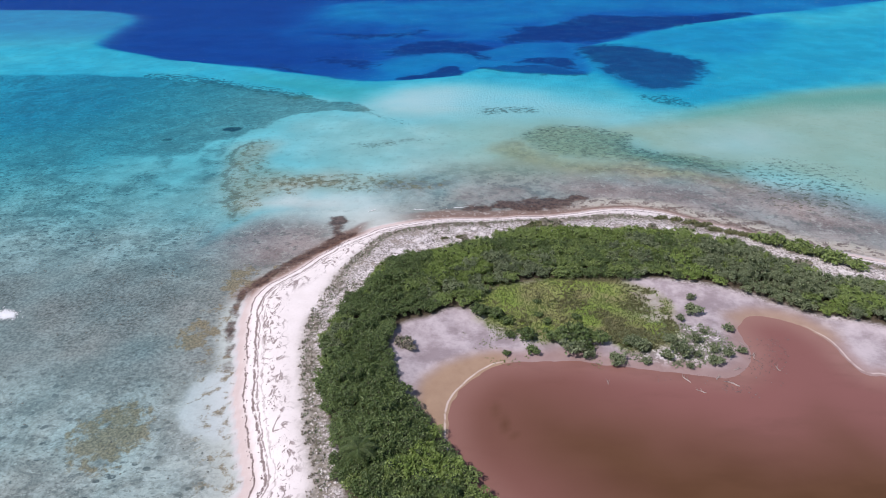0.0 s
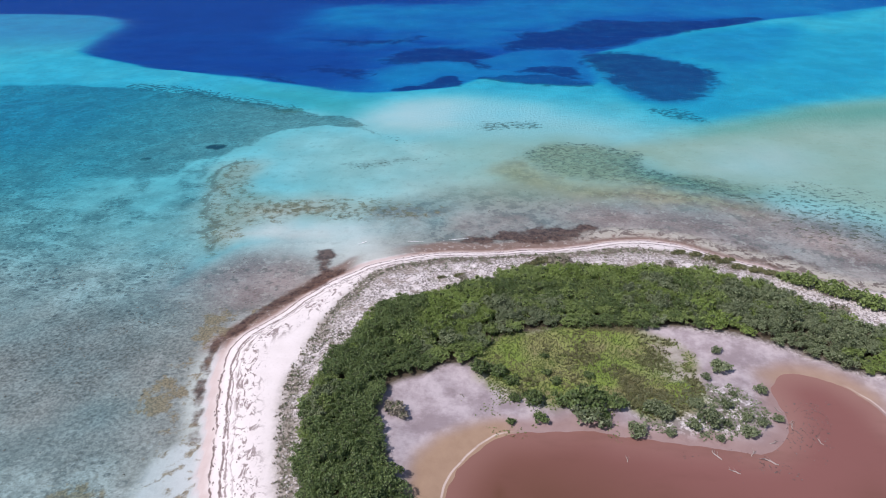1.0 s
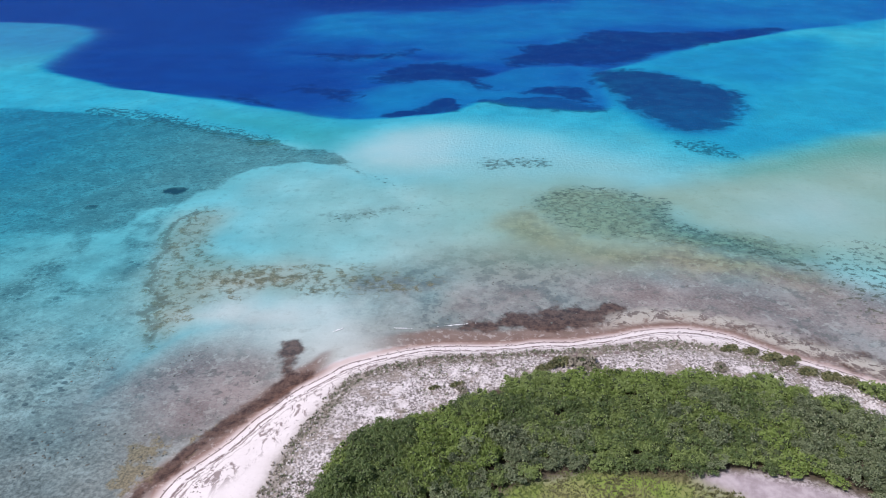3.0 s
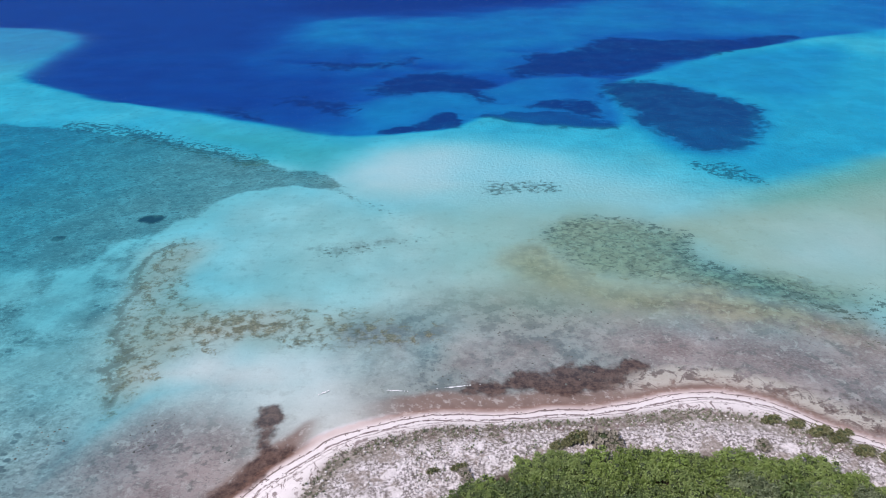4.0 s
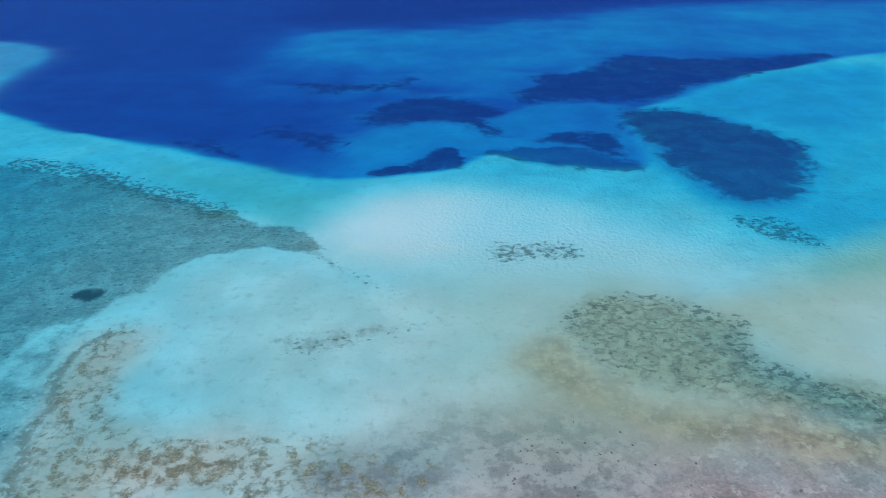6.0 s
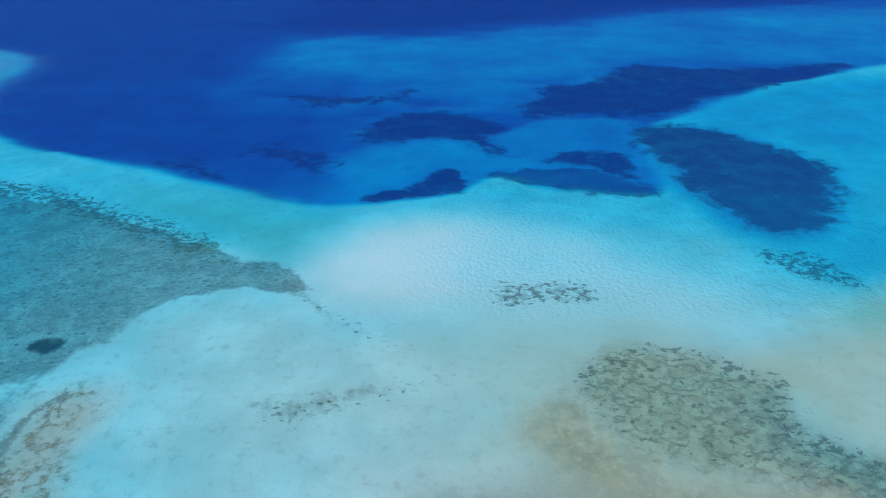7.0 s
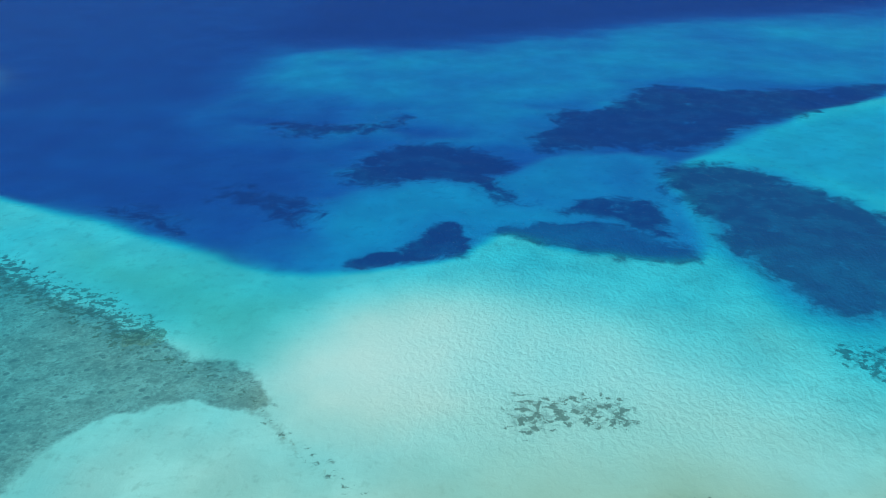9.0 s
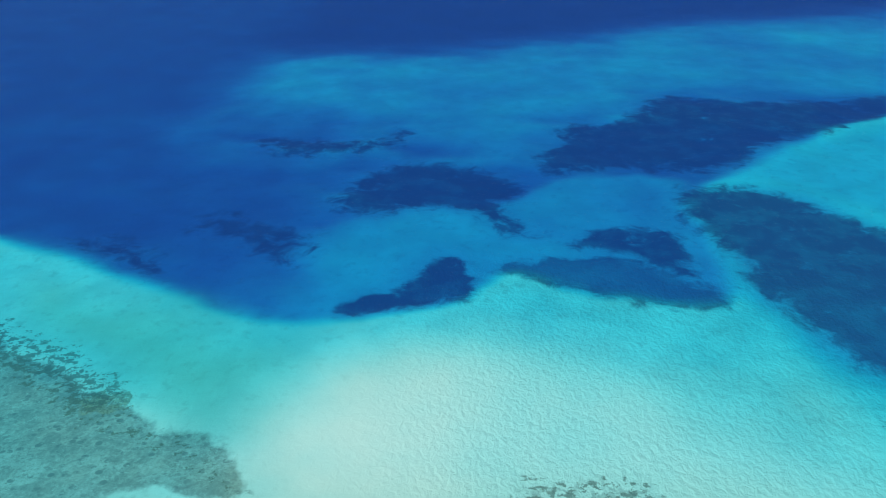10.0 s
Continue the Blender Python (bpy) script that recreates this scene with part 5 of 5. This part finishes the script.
LUMP_V = [(1, 0, 0), (0.3, 0.95, 0.1), (-0.8, 0.6, 0), (-0.8, -0.6, 0.1), (0.3, -0.95, 0), (0.1, 0.1, 1.0), (0, 0, -0.5), (0.6, 0.5, 0.75), (-0.5, 0.1, 0.85), (0.3, -0.5, 0.8)]
LUMP_T = [(0, 1, 7), (1, 2, 8), (2, 3, 8), (3, 4, 9), (4, 0, 9), (7, 1, 8), (7, 8, 5), (8, 3, 9), (8, 9, 5), (9, 0, 7), (9, 7, 5),
          (1, 0, 6), (2, 1, 6), (3, 2, 6), (4, 3, 6), (0, 4, 6)]
blade_v, blade_t = [], []
for k in range(9):
    w, lean_ = k * 2.4, 0.35 + 0.65 * ((k * 7) % 9) / 9
    a = Vector((math.cos(w), math.sin(w), 0))
    b = Vector((-a.y, a.x, 0)) * 0.17
    o = len(blade_v)
    blade_v += [tuple(a * 0.1 - b), tuple(a * 0.1 + b), tuple(a * lean_ + Vector((0, 0, 1.15 - 0.55 * lean_)))]
    blade_t.append((o, o + 1, o + 2))


def places(n, x0, x1, y0, y1, seed):
    r = np.random.RandomState(seed)
    return r.uniform(x0, x1, n), r.uniform(y0, y1, n), r


def kept(x, y, mask):
    return x[mask], y[mask]


x, y, r = places(70000, -30, 75, 45, 126, 101)
f = cover_at(x, y)
ok = (f["scrub"] > 0.6) & (f["mud"] < 0.4) & (f["litter"] < 0.3) & (f["turf"] < 0.02) & (inside_distance(BASIN, x, y, 5) < -1) & (fractal(x, y, 6, 91) + 0.25 * r.uniform(-1, 1, x.size) > 0.5)
sx, sy = kept(x, y, ok)
scattered("coral_rubble", LUMP_V, LUMP_T, sx, sy, height_at(sx, sy), r.uniform(0.07, 0.26, sx.size) ** 1.0, r.uniform(0.05, 0.16, sx.size), M_STONE,
          "white broken coral stones strewn over the beach ridge", "rubble", 1)
edge_near = np.exp(-((inside_distance(SAND_IN, x, y, 10) - 0.9) / 1.2) ** 2)
ok = (f["scrub"] > 0.25) & (f["mud"] < 0.4) & (f["litter"] < 0.6) & (0.75 * edge_near + fractal(x, y, 5, 92) + 0.3 * r.uniform(-1, 1, x.size) > 0.72)
sx, sy = kept(x, y, ok)
scattered("low_scrub", blade_v, blade_t, sx, sy, height_at(sx, sy), r.uniform(0.14, 0.42, sx.size), r.uniform(0.12, 0.34, sx.size), M_SCRUB,
          "sparse grey-brown creeping scrub on the beach ridge", "scrub", 2)
greens = r.uniform(0, 1, sx.size) < 0.4
scattered("beach_grass", blade_v, blade_t, sx[greens] + 0.3, sy[greens] + 0.2, height_at(sx[greens], sy[greens]), r.uniform(0.14, 0.4, greens.sum()), r.uniform(0.15, 0.4, greens.sum()), M_LEAF_GREY,
          "sparse grey-green grass tufts on the beach ridge", "grass", 3)

x, y, r = places(30000, 2, 42, 74, 100, 102)
f = cover_at(x, y)
ok = f["turf"] + 1.3 * (fractal(x, y, 4, 93) - 0.5) + 0.3 * r.uniform(-1, 1, x.size) - 0.015 * np.maximum(x - 22, 0) > 0.42
sx, sy = kept(x, y, ok)
scattered("meadow_grass", blade_v, blade_t, sx, sy, height_at(sx, sy), r.uniform(0.10, 0.28, sx.size), r.uniform(0.08, 0.26, sx.size), M_GRASS,
          "bright green rough salt grass in the clearing", "grass", 4)
dark = (fractal(sx, sy, 5, 59) + 0.35 * (r.uniform(0, 1, sx.size) - 0.5) + 0.010 * (sx - 18) > 0.69)
scattered("meadow_scrub", blade_v, blade_t, sx[dark] + 0.2, sy[dark], height_at(sx[dark], sy[dark]), r.uniform(0.2, 0.5, dark.sum()), r.uniform(0.15, 0.5, dark.sum()), M_LEAF_OLIVE,
          "olive and brown low scrub among the salt grass", "scrub", 8)
x, y, r = places(5000, 18, 44, 73, 92, 103)
f = cover_at(x, y)
ok = (f["salt"] > 0.3) & (fractal(x, y, 3, 94) > 0.47)
sx, sy = kept(x, y, ok)
scattered("salt_plants", blade_v, blade_t, sx, sy, height_at(sx, sy), r.uniform(0.15, 0.45, sx.size), r.uniform(0.1, 0.3, sx.size), M_LEAF_GREY,
          "low grey-green salt plants on the pale mud flat", "plants", 5)

x, y, r = places(9000, 8, 50, 64, 82, 113)
near_edge = inside_distance(LAGOON, x, y, 10)
ok = (near_edge > -0.3) & (near_edge < 5.5) & (fractal(x, y, 2.5, 114) + 0.02 * (x - 30) - 0.035 * near_edge > r.uniform(0.52, 1.0, x.size))
sx, sy = kept(x, y, ok)
scattered("lagoon_twigs", LUMP_V, LUMP_T, sx, sy, np.full(sx.size, 0.165), r.uniform(0.03, 0.13, sx.size), r.uniform(0.015, 0.04, sx.size), M_WRACK,
          "dark brown twigs and debris in the shallow lagoon edge", "debris", 9)

# dry weed along the beach
x, y, r = places(130000, -46, 75, 45, 132, 104)
f = cover_at(x, y)
wav = f["shore"] + 1.1 * (fractal(x, y, 4, 95) - 0.5)
lines = np.exp(-((wav - 1.5) / 0.16) ** 2) + 0.8 * np.exp(-((wav - 2.8) / 0.25) ** 2) + 0.5 * np.exp(-((wav - 5.0) / 1.2) ** 2) * (fractal(x, y, 2.5, 96) > 0.58)
ok = (lines + 0.3 * r.uniform(-1, 1, x.size) > 0.55) & (f["shore"] > 0.4) & (f["scrub"] < 0.5)
sx, sy = kept(x, y, ok)
scattered("dry_seaweed", LUMP_V, LUMP_T, sx, sy, height_at(sx, sy) - 0.01, r.uniform(0.04, 0.16, sx.size), r.uniform(0.015, 0.05, sx.size), M_WRACK,
          "dark dry seaweed washed up in lines along the beach", "seaweed", 6)

# lumps of reef rock standing on the shallow bottom
x, y, r = places(60000, -110, 66, 55, 215, 105)
f = cover_at(x, y)
ok = (f["reef"] * smooth(0.42, 0.62, fractal(x, y, 8, 97)) + 0.5 * f["silt"] * (fractal(x, y, 5, 98) > 0.55) > r.uniform(0.35, 2.4, x.size)) & (f["shore"] < -3) & (f["depth"] < 0.6) & ((y > 84) | (x > -30) | (r.uniform(0, 1, x.size) < 0.2))
sx, sy = kept(x, y, ok)
scattered("reef_rocks", LUMP_V, LUMP_T, sx, sy, height_at(sx, sy), r.uniform(0.05, 0.22, sx.size), r.uniform(0.02, 0.06, sx.size), M_REEFROCK,
          "dark lumps of reef rock on the shallow sea bottom", "rocks", 7)


# ------------------------------------------------------------------ foam over a coral head
def make_foam(x, y, long, wide, turn, n, seed):
    r = np.random.RandomState(seed)
    u, v = r.normal(0, 0.42, n), r.normal(0, 0.42, n)
    ob = scattered("sea_foam", LUMP_V, LUMP_T, u * long, v * wide, np.full(n, 0.02), r.uniform(0.04, 0.16, n), r.uniform(0.02, 0.06, n), M_FOAM, "small patch of white foam on the shallow water", "foam", seed)
    ob.matrix_basis = pose(x, y, 0, 0, 0, turn)


for k, row in enumerate([(-70.4, 90.0, 1.3, 2.1, 60, 1100), (2.5, 128.3, 2.6, 0.08, 8, 60), (-5.5, 127.6, 1.6, 0.07, -4, 35), (-15.6, 127.2, 0.9, 0.10, 35, 30)]):
    make_foam(*row, 200 + k)
